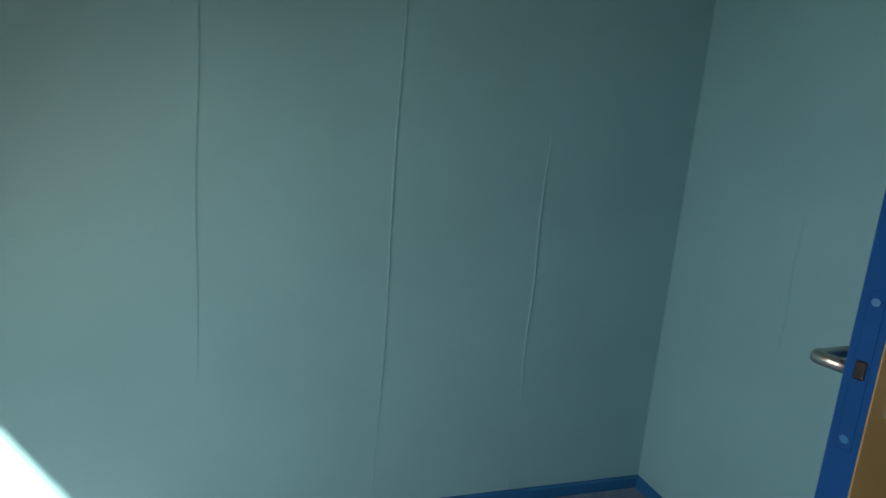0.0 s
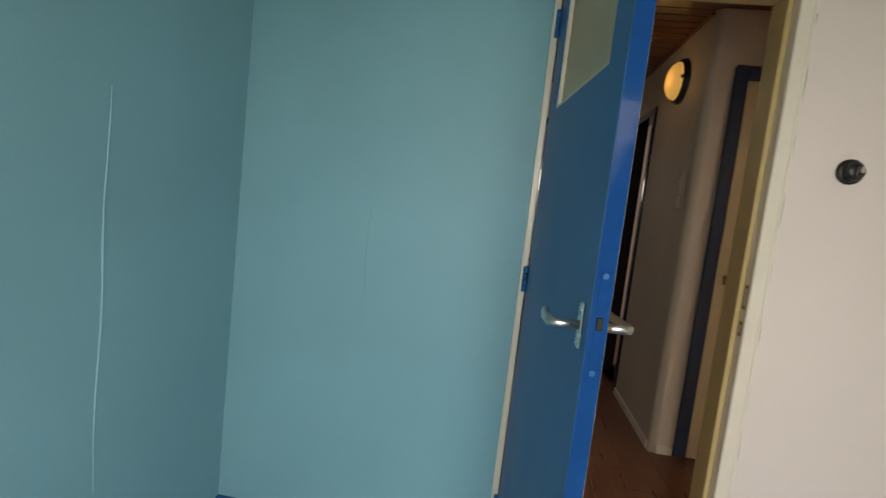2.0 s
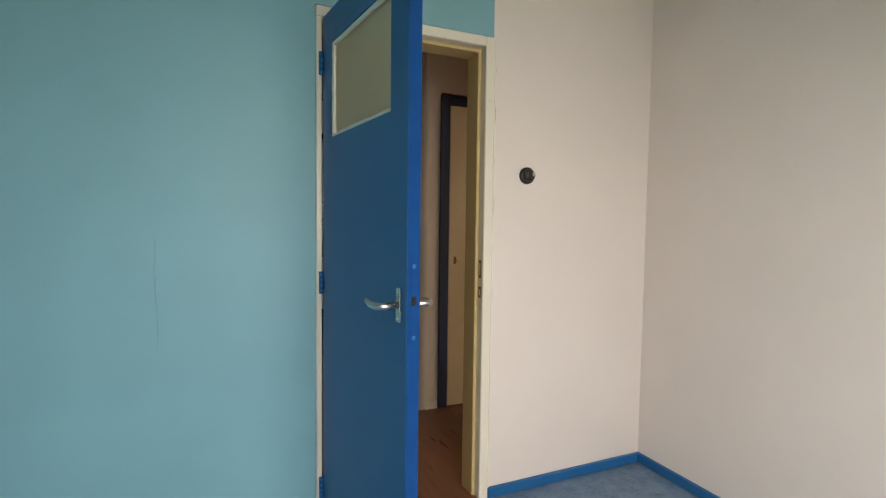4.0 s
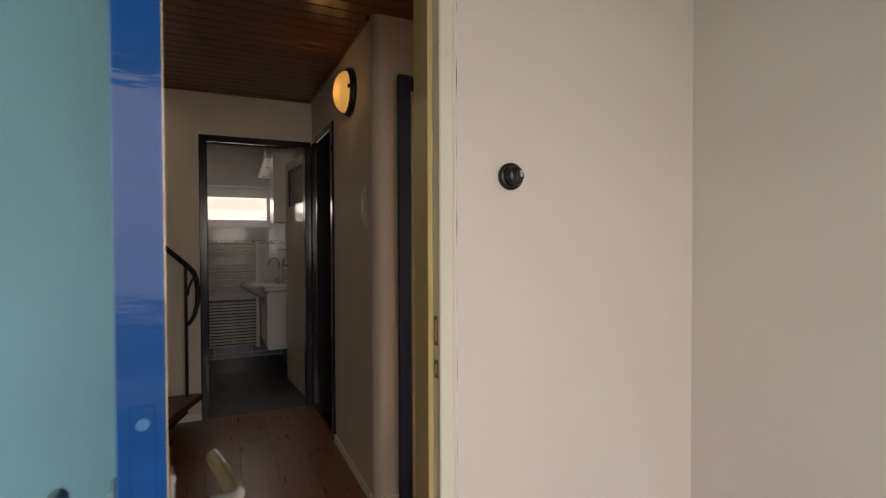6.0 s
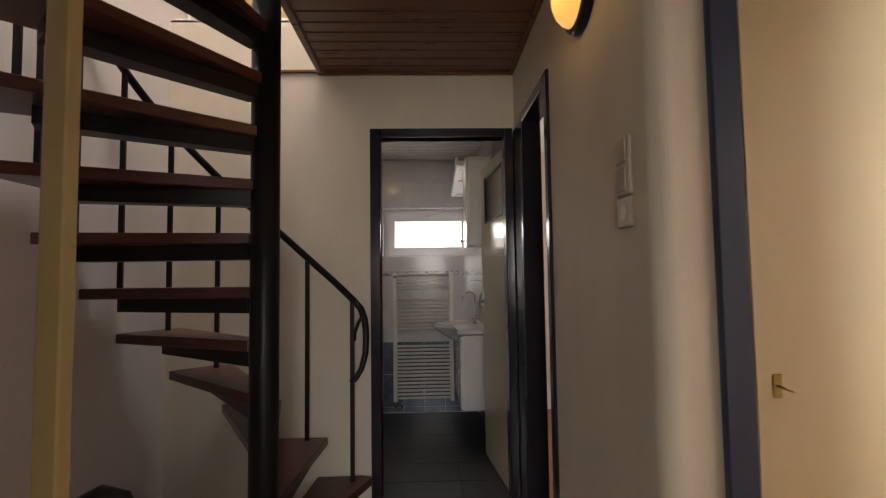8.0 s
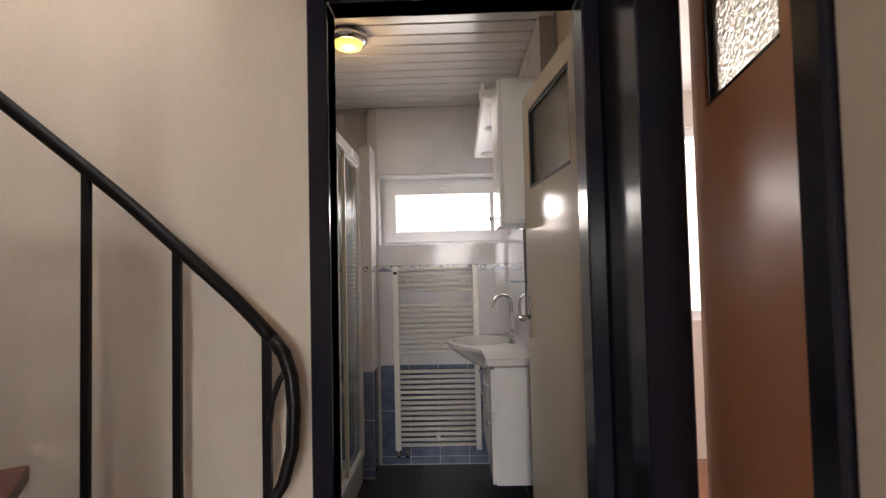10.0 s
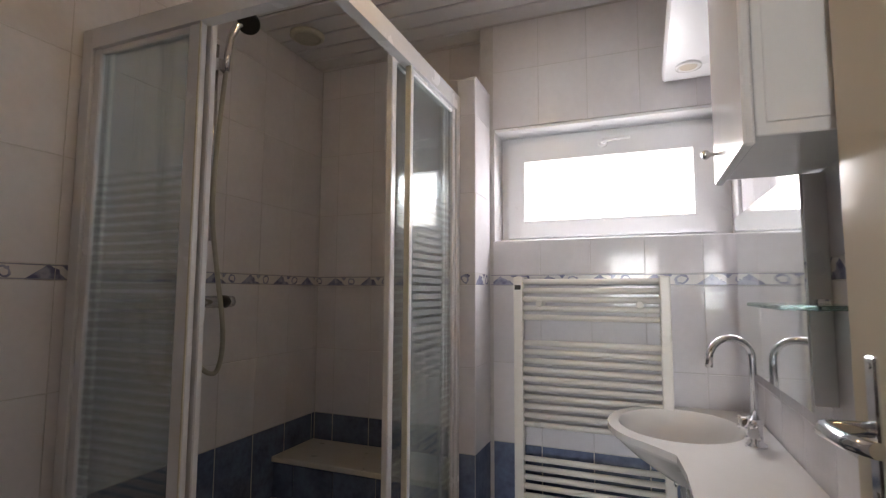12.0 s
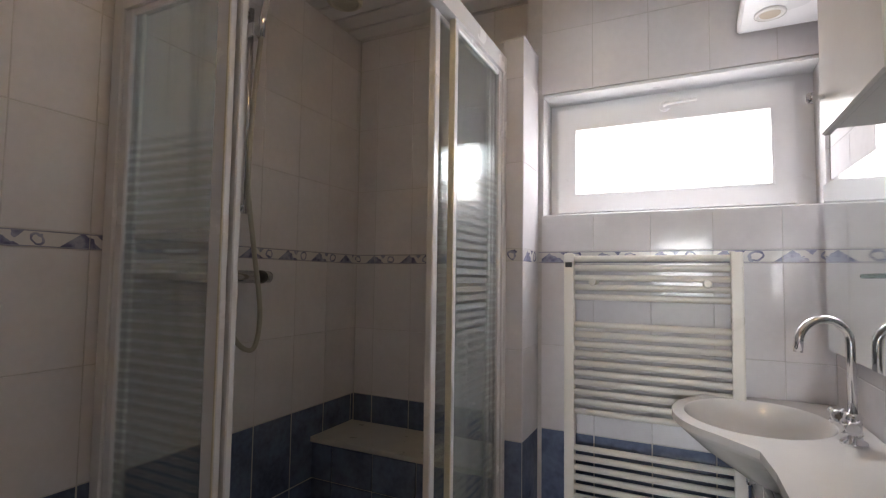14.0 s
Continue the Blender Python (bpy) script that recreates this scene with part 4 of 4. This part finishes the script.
part("riser", lathe(bmesh.new(), [(0.010, 1.42), (0.010, 2.16)], 14, "z", (0.05, 0.02, 0)), M_CHROME, sb)
for z in (1.44, 2.14):
    bm = bmesh.new()
    tube(bm, [(0.0, 0.02, z), (0.05, 0.02, z)], 0.013, 12)
    part("bracket", bm, M_CHROME, sb)
part("slider", bbox(0.03, 0.085, 0.0, 0.045, 2.05, 2.10, bevel=0.008, seg=2), M_CHROME, sb)
bm = bmesh.new()
tube(bm, [(0.08, 0.04, 2.06), (0.08, 0.045, 2.13), (0.085, 0.052, 2.20), (0.10, 0.065, 2.25), (0.122, 0.085, 2.272)], [0.012, 0.013, 0.014, 0.016, 0.02], 14)
part("handle", bm, M_CHROME, sb)
hd = lathe(bmesh.new(), [(0.012, 0.022), (0.035, 0.012), (0.042, 0.0), (0.041, -0.018), (0.036, -0.022)], 26)
bmesh.ops.transform(hd, matrix=Matrix.Translation((0.13, 0.092, 2.27)) @ Euler((radians(-25), radians(-30), 0)).to_matrix().to_4x4(), verts=hd.verts)
part("shower_head", hd, M_BAKE, sb, "dark grey shower head")
bm = bmesh.new()
hose = [(0.08, 0.04, 2.06), (0.085, 0.02, 1.9), (0.09, 0.0, 1.7), (0.095, -0.006, 1.5), (0.105, 0.017, 1.3), (0.107, 0.044, 1.15), (0.10, 0.06, 1.06),
        (0.092, 0.059, 0.985), (0.085, 0.042, 0.947), (0.08, -0.003, 0.965), (0.074, -0.048, 1.03), (0.07, -0.068, 1.10), (0.07, -0.073, 1.182)]
fine = []
for i in range(len(hose) - 1):
    p = [Vector(hose[max(0, min(len(hose) - 1, j))]) for j in (i - 1, i, i + 1, i + 2)]
    for s in range(6):
        u = s / 6
        fine.append(0.5 * ((2 * p[1]) + (p[2] - p[0]) * u + (2 * p[0] - 5 * p[1] + 4 * p[2] - p[3]) * u * u + (3 * p[1] - p[0] - 3 * p[2] + p[3]) * u ** 3))
tube(bm, fine + [Vector(hose[-1])], 0.0085, 10)
part("hose", bm, M_HOSE, sb, "grey plastic hose")

# ceiling vent
vt = thing("ceiling_vent", (0.2, 4.516, ZB), "round yellowed plastic extractor vent on the ceiling", "vent")
part("rim", lathe(bmesh.new(), [(0.075, 0.0), (0.075, -0.010), (0.060, -0.020), (0.055, -0.014), (0.055, 0.0)], 32), M_VENT, vt)
# near-black disc, coloured as the shade inside the vent
part("backing", lathe(bmesh.new(), [(0.054, -0.004), (0.054, -0.003)], 24), M_DARK, vt)
for i in range(-4, 5):
    w = math.sqrt(max(0.0001, 0.053 ** 2 - (i * 0.0115) ** 2))
    part("slat", bbox(i * 0.0115 - 0.003, i * 0.0115 + 0.003, -w, w, -0.014, -0.006), M_VENT, vt)
part("crossbar", bbox(-0.053, 0.053, -0.003, 0.003, -0.016, -0.0145), M_VENT, vt)

# towel radiator
rad = thing("towel_radiator", (1.086, 4.694, -0.005), "ivory enamelled towel radiator on the tiled wall", "radiator")
RW = 0.558
for x in (0.0, RW - 0.036):
    part("upright", bbox(x, x + 0.036, -0.018, 0.018, 0.115, 1.305, bevel=0.006, seg=2), M_RAD, rad)
for zs in ([1.286 - 0.034 * i for i in range(5)], [1.052 - 0.0337 * i for i in range(10)], [0.622 - 0.0337 * i for i in range(15)]):
    for z in zs:
        bm = bmesh.new()
        tube(bm, [(0.033, -0.004, z), (RW - 0.033, -0.004, z)], 0.0108, 12)
        part("bar", bm, M_RAD, rad)
for x, z in ((0.10, 1.203), (RW - 0.10, 1.203), (RW / 2, 0.20)):
    part("wall_bracket", lathe(bmesh.new(), [(0.011, -0.022), (0.013, -0.018), (0.013, 0.05)], 16, "y", (x, 0, z)), M_RAD, rad)
part("badge", bbox(0.006, 0.030, -0.0195, -0.018, 1.255, 1.273, bevel=0.0005), M_BAKE, rad, "small grey badge")
for x in (0.018, 0.075):
    bm = bmesh.new()
    lathe(bm, [(0.014, 0.07), (0.014, 0.095), (0.009, 0.098), (0.009, 0.116)], 14, "z", (x, 0, 0))
    tube(bm, [(x, 0, 0.085), (x, 0.06, 0.085)], 0.008, 10)
    part("valve", bm, M_CHROME, rad)

# vanity unit and basin
va = thing("vanity_cabinet", (1.655, 3.871, 0.235), "white wall-hung vanity cabinet with small knobs", "cabinet")
bm = box(bmesh.new(), 0.018, 0.226, 0, 0.28, 0, 0.565, 0.002)
box(bm, 0.018, 0.226, 0.2805, 0.85, 0, 0.44, 0.002)
part("body", bm, M_PVC, va)
part("side_panel", bbox(0.028, 0.226, -0.004, 0.0, 0.01, 0.55, bevel=0.0015), M_ENAMEL, va)
for j, (y0, y1) in enumerate(((0.004, 0.28), (0.286, 0.562), (0.568, 0.846))):
    dr = part("door", bbox(0, 0.018, y0, y1, 0.004, 0.34, bevel=0.003), M_ENAMEL, va)
    part("knob", lathe(bmesh.new(), [(0.004, 0.0), (0.005, -0.012), (0.011, -0.016), (0.012, -0.022), (0.006, -0.026)], 14, "x", (0, y0 + 0.035, 0.29)), M_CHROME, dr)
    dr = part("drawer", bbox(0, 0.018, y0, y1, 0.346, 0.438 if j else 0.555, bevel=0.003), M_ENAMEL, va)
    part("knob", lathe(bmesh.new(), [(0.004, 0.0), (0.005, -0.012), (0.011, -0.016), (0.012, -0.022), (0.006, -0.026)], 14, "x", (0, (y0 + y1) / 2, 0.40 if j else 0.45)), M_CHROME, dr)

basin = thing("washbasin", (0, 0, 0), "white ceramic basin with a wide countertop on the vanity", "washbasin")
CX, CY = 1.655, 4.476
out = [(1.88, 3.846), (1.645, 3.846), (1.632, 3.861), (1.630, 4.026), (1.618, 4.156)]
for i in range(1, 16):
    a = radians(248 - i * 9.6)
    out.append((CX + 0.215 * math.cos(a), CY + 0.265 * math.sin(a) - 0.01))
out += [(1.70, 4.731), (1.88, 4.731)]
BX = CX - 0.01                            # middle of the bowl
bowl = [(BX + 0.175 * math.cos(a), CY + 0.205 * math.sin(a)) for a in [2 * math.pi * i / 36 for i in range(36)]]
bm = bmesh.new()
ZR = 0.845
vo = [bm.verts.new((x, y, ZR)) for x, y in out]
vb = [bm.verts.new((x, y, ZR)) for x, y in bowl]
es = [bm.edges.new((v[i], v[(i + 1) % len(v)])) for v in (vo, vb) for i in range(len(v))]
bmesh.ops.triangle_fill(bm, use_beauty=True, edges=es)
inside = [f for f in bm.faces if ((f.calc_center_median().x - BX) / 0.171) ** 2 + ((f.calc_center_median().y - CY) / 0.2) ** 2 < 0.92]
bmesh.ops.delete(bm, geom=inside, context="FACES_ONLY")
prev = vb
for f, dz in ((0.985, 0.004), (0.96, 0.012), (0.9, 0.034), (0.76, 0.07), (0.5, 0.10), (0.25, 0.12), (0.06, 0.126)):
    ring = [bm.verts.new((BX + (x - BX) * f, CY + (y - CY) * f, ZR - dz)) for x, y in bowl]
    for i in range(36):
        fc = bm.faces.new((prev[i], prev[(i + 1) % 36], ring[(i + 1) % 36], ring[i]))
        fc.smooth = True
    prev = ring
bm.faces.new(prev)
prev = vo
n = len(out)
for step_i, (f, dz, dzc) in enumerate(((0.0, 0.018, 0.018), (0.05, 0.032, 0.03), (0.22, 0.075, 0.031), (0.48, 0.125, 0.032), (0.72, 0.155, 0.033))):
    ring = []
    for x, y in out:
        if y > 4.076 and x < 1.72:
            w = min(1, (y - 4.076) / 0.15)
            ring.append(bm.verts.new((x + (1.74 - x) * f, y + (4.456 - y) * f * 0.7, ZR - (dz * w + dzc * (1 - w)))))
        else:
            ring.append(bm.verts.new((x + (0.004 if step_i and x < 1.7 else 0), y, ZR - dzc)))
    for i in range(n):
        fc = bm.faces.new((prev[i], ring[i], ring[(i + 1) % n], prev[(i + 1) % n]))
        fc.smooth = step_i > 0
    prev = ring
bmesh.ops.recalc_face_normals(bm, faces=bm.faces)
part("basin", bm, M_ENAMEL, basin)
part("drain", lathe(bmesh.new(), [(0.024, ZR - 0.127), (0.026, ZR - 0.1245), (0.016, ZR - 0.124)], 20, "z", (BX, CY, 0)), M_CHROME, basin)

tap = thing("basin_tap", (1.815, 4.31, 0.845), "chrome swan-neck basin tap with two cross handles", "tap")
part("body", lathe(bmesh.new(), [(0.026, 0.0), (0.026, 0.006), (0.017, 0.012), (0.016, 0.05), (0.019, 0.06), (0.014, 0.07)], 20), M_CHROME, tap)
bm = bmesh.new()
sp = [(0, 0, 0.06), (0, 0, 0.225)] + [(-0.054 + 0.054 * math.cos(a), -0.03 * (1 - math.cos(a)), 0.225 + 0.054 * math.sin(a)) for a in [math.pi * i / 12 for i in range(1, 12)]] + [(-0.109, -0.06, 0.205)]
tube(bm, sp, 0.0095, 12)
part("spout", bm, M_CHROME, tap)
for s in (-1, 1):
    bm = bmesh.new()
    tube(bm, [(0, 0, 0.035), (-0.012, s * 0.045, 0.045)], 0.012, 12)
    c = Vector((-0.016, s * 0.058, 0.048))
    for k in range(4):
        a = math.pi / 4 + k * math.pi / 2
        tube(bm, [c, c + Vector((0.022 * math.cos(a), 0, 0.022 * math.sin(a)))], 0.006, 8)
    lathe(bm, [(0.013, -0.012), (0.015, 0.0), (0.012, 0.012)], 14, "y", c)
    part("cross_handle", bm, M_CHROME, tap)

# mirror, glass shelf, wall cabinet with its light canopy
mir = thing("mirror", (XR, 4.336, 1.02), "frameless wall mirror behind the basin", "mirror")
part("mirror_glass", bbox(-0.046, -0.040, -0.42, 0.285, 0, 0.465, bevel=0.001), M_MIRROR, mir)
part("backing", bbox(-0.0395, -0.001, -0.41, 0.275, 0.01, 0.455), M_PVC, mir)
shf = thing("glass_shelf", (XR, 3.836, 1.215), "greenish glass shelf on chrome clips over the basin", "shelf")
part("shelf_pane", bbox(-0.135, -0.012, -0.13, 0.13, 0, 0.008, bevel=0.002), M_SHELFGLASS, shf)
for y in (-0.09, 0.09):
    part("clip", bbox(-0.03, -0.006, y - 0.012, y + 0.012, -0.008, 0.016, bevel=0.003), M_CHROME, shf)
cab = thing("wall_cabinet", (1.70, 3.644, 1.480), "tall white bathroom wall cabinet with a small knob", "cabinet")
part("body", bbox(0.017, 0.183, 0, 0.318, 0.0, 0.655, bevel=0.002), M_ENAMEL, cab)
part("side_panel", bbox(0.03, 0.17, -0.004, 0.0, 0.02, 0.63, bevel=0.0015), M_ENAMEL, cab)
cdr = part("door", bbox(0, 0.0165, 0.001, 0.317, -0.012, 0.65, bevel=0.004), M_ENAMEL, cab)
part("knob", lathe(bmesh.new(), [(0.004, 0.0), (0.004, -0.010), (0.010, -0.016), (0.010, -0.023), (0.005, -0.027)], 14, "x", (0, 0.285, 0.05)), M_CHROME, cdr)
can = thing("light_canopy", (1.885, 3.776, 2.115), "white canopy with recessed spotlights above the mirror", "canopy")
pl = bbox(-0.245, -0.003, 0, 0.94, -0.022, 0.022, bevel=0.008)
bmesh.ops.transform(pl, matrix=Matrix.Rotation(radians(-5.2), 4, "X"), verts=pl.verts)
part("panel", pl, M_PVC, can)
part("cornice", bbox(-0.250, -0.232, -0.004, 0.10, -0.01, 0.05, bevel=0.006), M_PVC, can)
for y in (0.40, 0.84):
    zz = -0.022 - y * math.tan(radians(5.2))
    sp_ = part("spotlight", lathe(bmesh.new(), [(0.042, zz + 0.004), (0.042, zz - 0.003), (0.032, zz - 0.005), (0.030, zz - 0.001)], 28, "z", (-0.165, y, 0)), M_ENAMEL, can)
    part("spot_glass", lathe(bmesh.new(), [(0.028, zz - 0.001), (0.027, zz - 0.003)], 24, "z", (-0.165, y, 0)), M_IVORY, sp_)

# ceiling lamp
bl = thing("ceiling_lamp", (1.028, 3.68, ZB), "round lit ceiling lamp with a chrome ring", "ceiling lamp")
part("ring", lathe(bmesh.new(), [(0.088, 0.0), (0.088, -0.03), (0.078, -0.045), (0.068, -0.046)], 36), M_CHROME, bl)
part("dome", lathe(bmesh.new(), [(0.069, -0.044), (0.060, -0.060), (0.040, -0.070), (0.005, -0.074)], 36), M_BATHLAMP, bl, "lit warm white glass")

# window
wn2 = tagged(thing("window_3", (WX0, YF + 0.10, WZ0), "narrow white plastic bathroom window with frosted daylight", "window"), kind="structure")
WW, WH = WX1 - WX0, WZ1 - WZ0
fr = part("window_frame", slab(bmesh.new(), 0.0, WW, 0.03, 0.10, 0.0, WH, [(0.045, WW - 0.066, 0.035, WH - 0.05)]), M_PVC, wn2)
ss = part("sash", slab(bmesh.new(), 0.036, WW - 0.058, 0.0, 0.06, 0.022, WH - 0.042, [(0.105, WW - 0.126, 0.094, WH - 0.127)]), M_PVC, wn2)
bm = bmesh.new()
for a, b, c, d in ((0.097, 0.105, 0.086, WH - 0.119), (WW - 0.126, WW - 0.118, 0.086, WH - 0.119), (0.105, WW - 0.126, 0.086, 0.094), (0.105, WW - 0.126, WH - 0.127, WH - 0.119)):
    box(bm, a, b, -0.004, 0.0, c, d, 0.001)
part("glazing_bead", bm, M_PVC, ss)
part("pane", bbox(0.105, WW - 0.126, 0.045, 0.05, 0.094, WH - 0.127), M_SUNLIT, ss, "frosted pane bright with daylight")
hz = WH - 0.075
hb = part("handle", lathe(bmesh.new(), [(0.019, 0.0), (0.019, -0.012), (0.014, -0.015)], 20, "y", (WW / 2 - 0.012, 0, hz)), M_PVC, ss)
bm = bmesh.new()
tube(bm, [(WW / 2 - 0.012, -0.012, hz), (WW / 2 - 0.012, -0.03, hz), (WW / 2 - 0.002, -0.036, hz), (WW / 2 + 0.092, -0.036, hz + 0.003)], [0.007, 0.008, 0.0075, 0.005], 10)
part("lever", bm, M_PVC, hb)
part("window_sill", bbox(0.002, WW - 0.002, -0.10, 0.03, -0.012, 0.004, bevel=0.004), M_TILE, wn2, "tiled window sill")
part("reveal", bbox(0.002, WW - 0.002, -0.094, 0.03, WH - 0.012, WH - 0.002), M_PVC, wn2)

# ---- tiles, each a piece of its own ----
ROWS = ((0.0, 0.05, "b"), (0.05, 0.35, "b"), (0.35, 0.65, "b"), (0.65, 0.96, "w"), (0.96, 1.267, "w"), (1.267, 1.311, "r"),
        (1.311, 1.617, "w"), (1.617, 1.922, "w"), (1.922, 2.222, "w"), (2.222, ZB - 0.001, "w"))
WROWS = ROWS[:8] + ((1.922, 2.168, "w"), (2.168, ZB - 0.001, "w"))
TM = {"b": M_BTILE, "w": M_TILE, "r": M_BORDER}
cache = {}


def tile_mesh(w, h, kind, th=0.006):
    key = (round(w, 4), round(h, 4), kind, th)
    if key not in cache:
        bm = bmesh.new()
        box(bm, 0, w, -th, 0, 0, h)
        top = [e for e in bm.edges if all(abs(v.co.y + th) < 1e-6 for v in e.verts)]
        bmesh.ops.bevel(bm, geom=top, offset=0.0012, segments=1, affect="EDGES")
        me = bpy.data.meshes.new("border_tile" if kind == "r" else "tile")
        bm.to_mesh(me)
        bm.free()
        me.materials.append(TM[kind])
        cache[key] = me
    return cache[key]


def cut(u0, u1, z0, z1, holes):
    """What is left of a tile beside a hole: at most one rectangle for each side."""
    for a, b, c, d in holes:
        if u0 < b - 1e-4 and u1 > a + 1e-4 and z0 < d - 1e-4 and z1 > c + 1e-4:
            left = []
            if z0 < c - 0.008:
                left.append((u0, u1, z0, c))
            if z1 > d + 0.008:
                left.append((u0, u1, d, z1))
            zz0, zz1 = max(z0, c), min(z1, d)
            if u0 < a - 0.008:
                left.append((u0, a, zz0, zz1))
            if u1 > b + 0.008:
                left.append((b, u1, zz0, zz1))
            return left
    return [(u0, u1, z0, z1)]


def tiled(parent, m, u0, u1, start, pitch, rows=ROWS, holes=(), gap=0.0009):
    """Tiles over a wall. m: its pose, with x along the wall, -y out of it."""
    u = start
    while u < u1:
        a, b = max(u, u0), min(u + pitch, u1)
        u += pitch
        if b - a < 0.012:
            continue
        for z0, z1, kind in rows:
            g = 0.0022 if kind == "b" else gap
            for ra, rb, rc, rd in cut(a, b, z0, z1, holes):
                ob = new("border_tile" if kind == "r" else "tile", tile_mesh(rb - ra - 2 * g, rd - rc - 2 * g, kind))
                ob.matrix_basis = m @ Matrix.Translation((ra + g, 0, rc + g))
                ob.parent = parent


wb = bpy.data.objects
P = 0.195
tiled(wb["wall_bathroom_window"], pose(0, YF + 0.006, 0), 0.976, XR, 0.986, 0.1925, WROWS, holes=((WX0, WX1, WZ0, WZ1),))
tiled(wb["wall_bathroom_window"], pose(0, YF + 0.006, 0), 0.976, 0.986, 0.796, 0.19, WROWS)
tiled(wb["wall_bathroom_shower"], pose(0, YS + 0.006, 0), XL, 0.903, -0.054, 0.2, [(z0, z1, k) for z0, z1, k in ROWS if z0 > 0.3])
tiled(wb["wall_bathroom_left"], pose(XL - 0.006, 0, 0, 0, 0, 90), YB + 0.09, YS, 2.672, 0.197)
tiled(wb["wall_bathroom_right"], pose(XR + 0.006, 0, 0, 0, 0, -90), -YF, -3.576, -YF, P)
PROWS = [(z0, min(z1, 2.066), k) for z0, z1, k in ROWS if z0 < 2.06]
tiled(wb["wall_shower_pillar"], pose(0, 4.552, 0), 0.899, 0.974, 0.899, 0.2, PROWS)
tiled(wb["wall_shower_pillar"], pose(0.968, 0, 0, 0, 0, 90), 4.548, YF, 4.548, P, PROWS)
tiled(wb["shower_bench"], pose(0, 4.576, 0), XL, 0.903, -0.05, 0.2, [(0.0, 0.052, "b"), (0.052, 0.352, "b"), (0.352, 0.500, "b")])
built("trim_7", bbox(0.897, 0.976, 4.546, YF, 2.066, 2.074, bevel=0.002), M_TILE, "pale cap of the shower half wall", "trim")
# thin lines along the border
for nm, bxs in (("wall_bathroom_window", (0.976, XR, YF - 0.0016, YF)), ("wall_bathroom_shower", (XL, 0.9, YS - 0.0016, YS)),
                ("wall_bathroom_left", (XL, XL + 0.0016, YB + 0.09, YS))):
    for z in (1.2685, 1.3065):
        part("border_line", bbox(*bxs, z, z + 0.003), M_BORDERLINE, wb[nm])

# bathroom floor tiles
ftm = bpy.data.meshes.new("tile")
bm = box(bmesh.new(), 0, 0.296, 0, 0.296, -0.006, 0, 0.0012)
bm.to_mesh(ftm)
bm.free()
ftm.materials.append(M_FTILE)
for i in range(6):
    for j in range(3):
        x, y = 0.1 + 0.3 * i, YB + 0.1 + 0.3 * j
        ob = new("tile", ftm)
        ob.matrix_basis = pose(x, y, BF)
        ob.parent = wb["floor_bathroom"]
for i in range(3):
    for j in range(3, 7):
        x, y = 0.97 + 0.3 * i, YB + 0.1 + 0.3 * j
        ob = new("tile", ftm)
        ob.matrix_basis = pose(x, y, BF)
        ob.parent = wb["floor_bathroom"]

# laminate planks of the landing
lam = {}


def plank(w, l):
    key = (round(w, 3), round(l, 3))
    if key not in lam:
        me = bpy.data.meshes.new("plank")
        bm = box(bmesh.new(), 0, w - 0.0012, 0, l - 0.0012, -0.012, 0, 0.0008)
        bm.to_mesh(me)
        bm.free()
        me.materials.append(M_LAMINATE)
        lam[key] = me
    return lam[key]


fland = wb["floor_landing"]
for i in range(15):
    x0 = 0.0 + 0.19 * i
    x1 = min(x0 + 0.19, W)
    y = 0.11
    lens_ = [0.55 + 0.37 * ((i * 5) % 3) / 2, 1.2, 1.2, 1.2]
    for ln in lens_:
        y1 = min(y + ln, YB if x0 < XW - 0.1 else YK)
        xa, ya = x0, y
        if x0 < EX1 - 0.005 and y1 > EY0 + 0.03:
            if x1 > EX1 + 0.02 and y > EY0:
                xa = EX1
            else:
                y1 = EY0 + 0.03
        if y1 - ya > 0.03 and x1 - xa > 0.02:
            ob = new("plank", plank(x1 - xa, y1 - ya))
            ob.matrix_basis = pose(xa, ya, 0)
            ob.parent = fland
        y = max(y1, y + 0.01)
        if y >= YB - 0.02:
            break
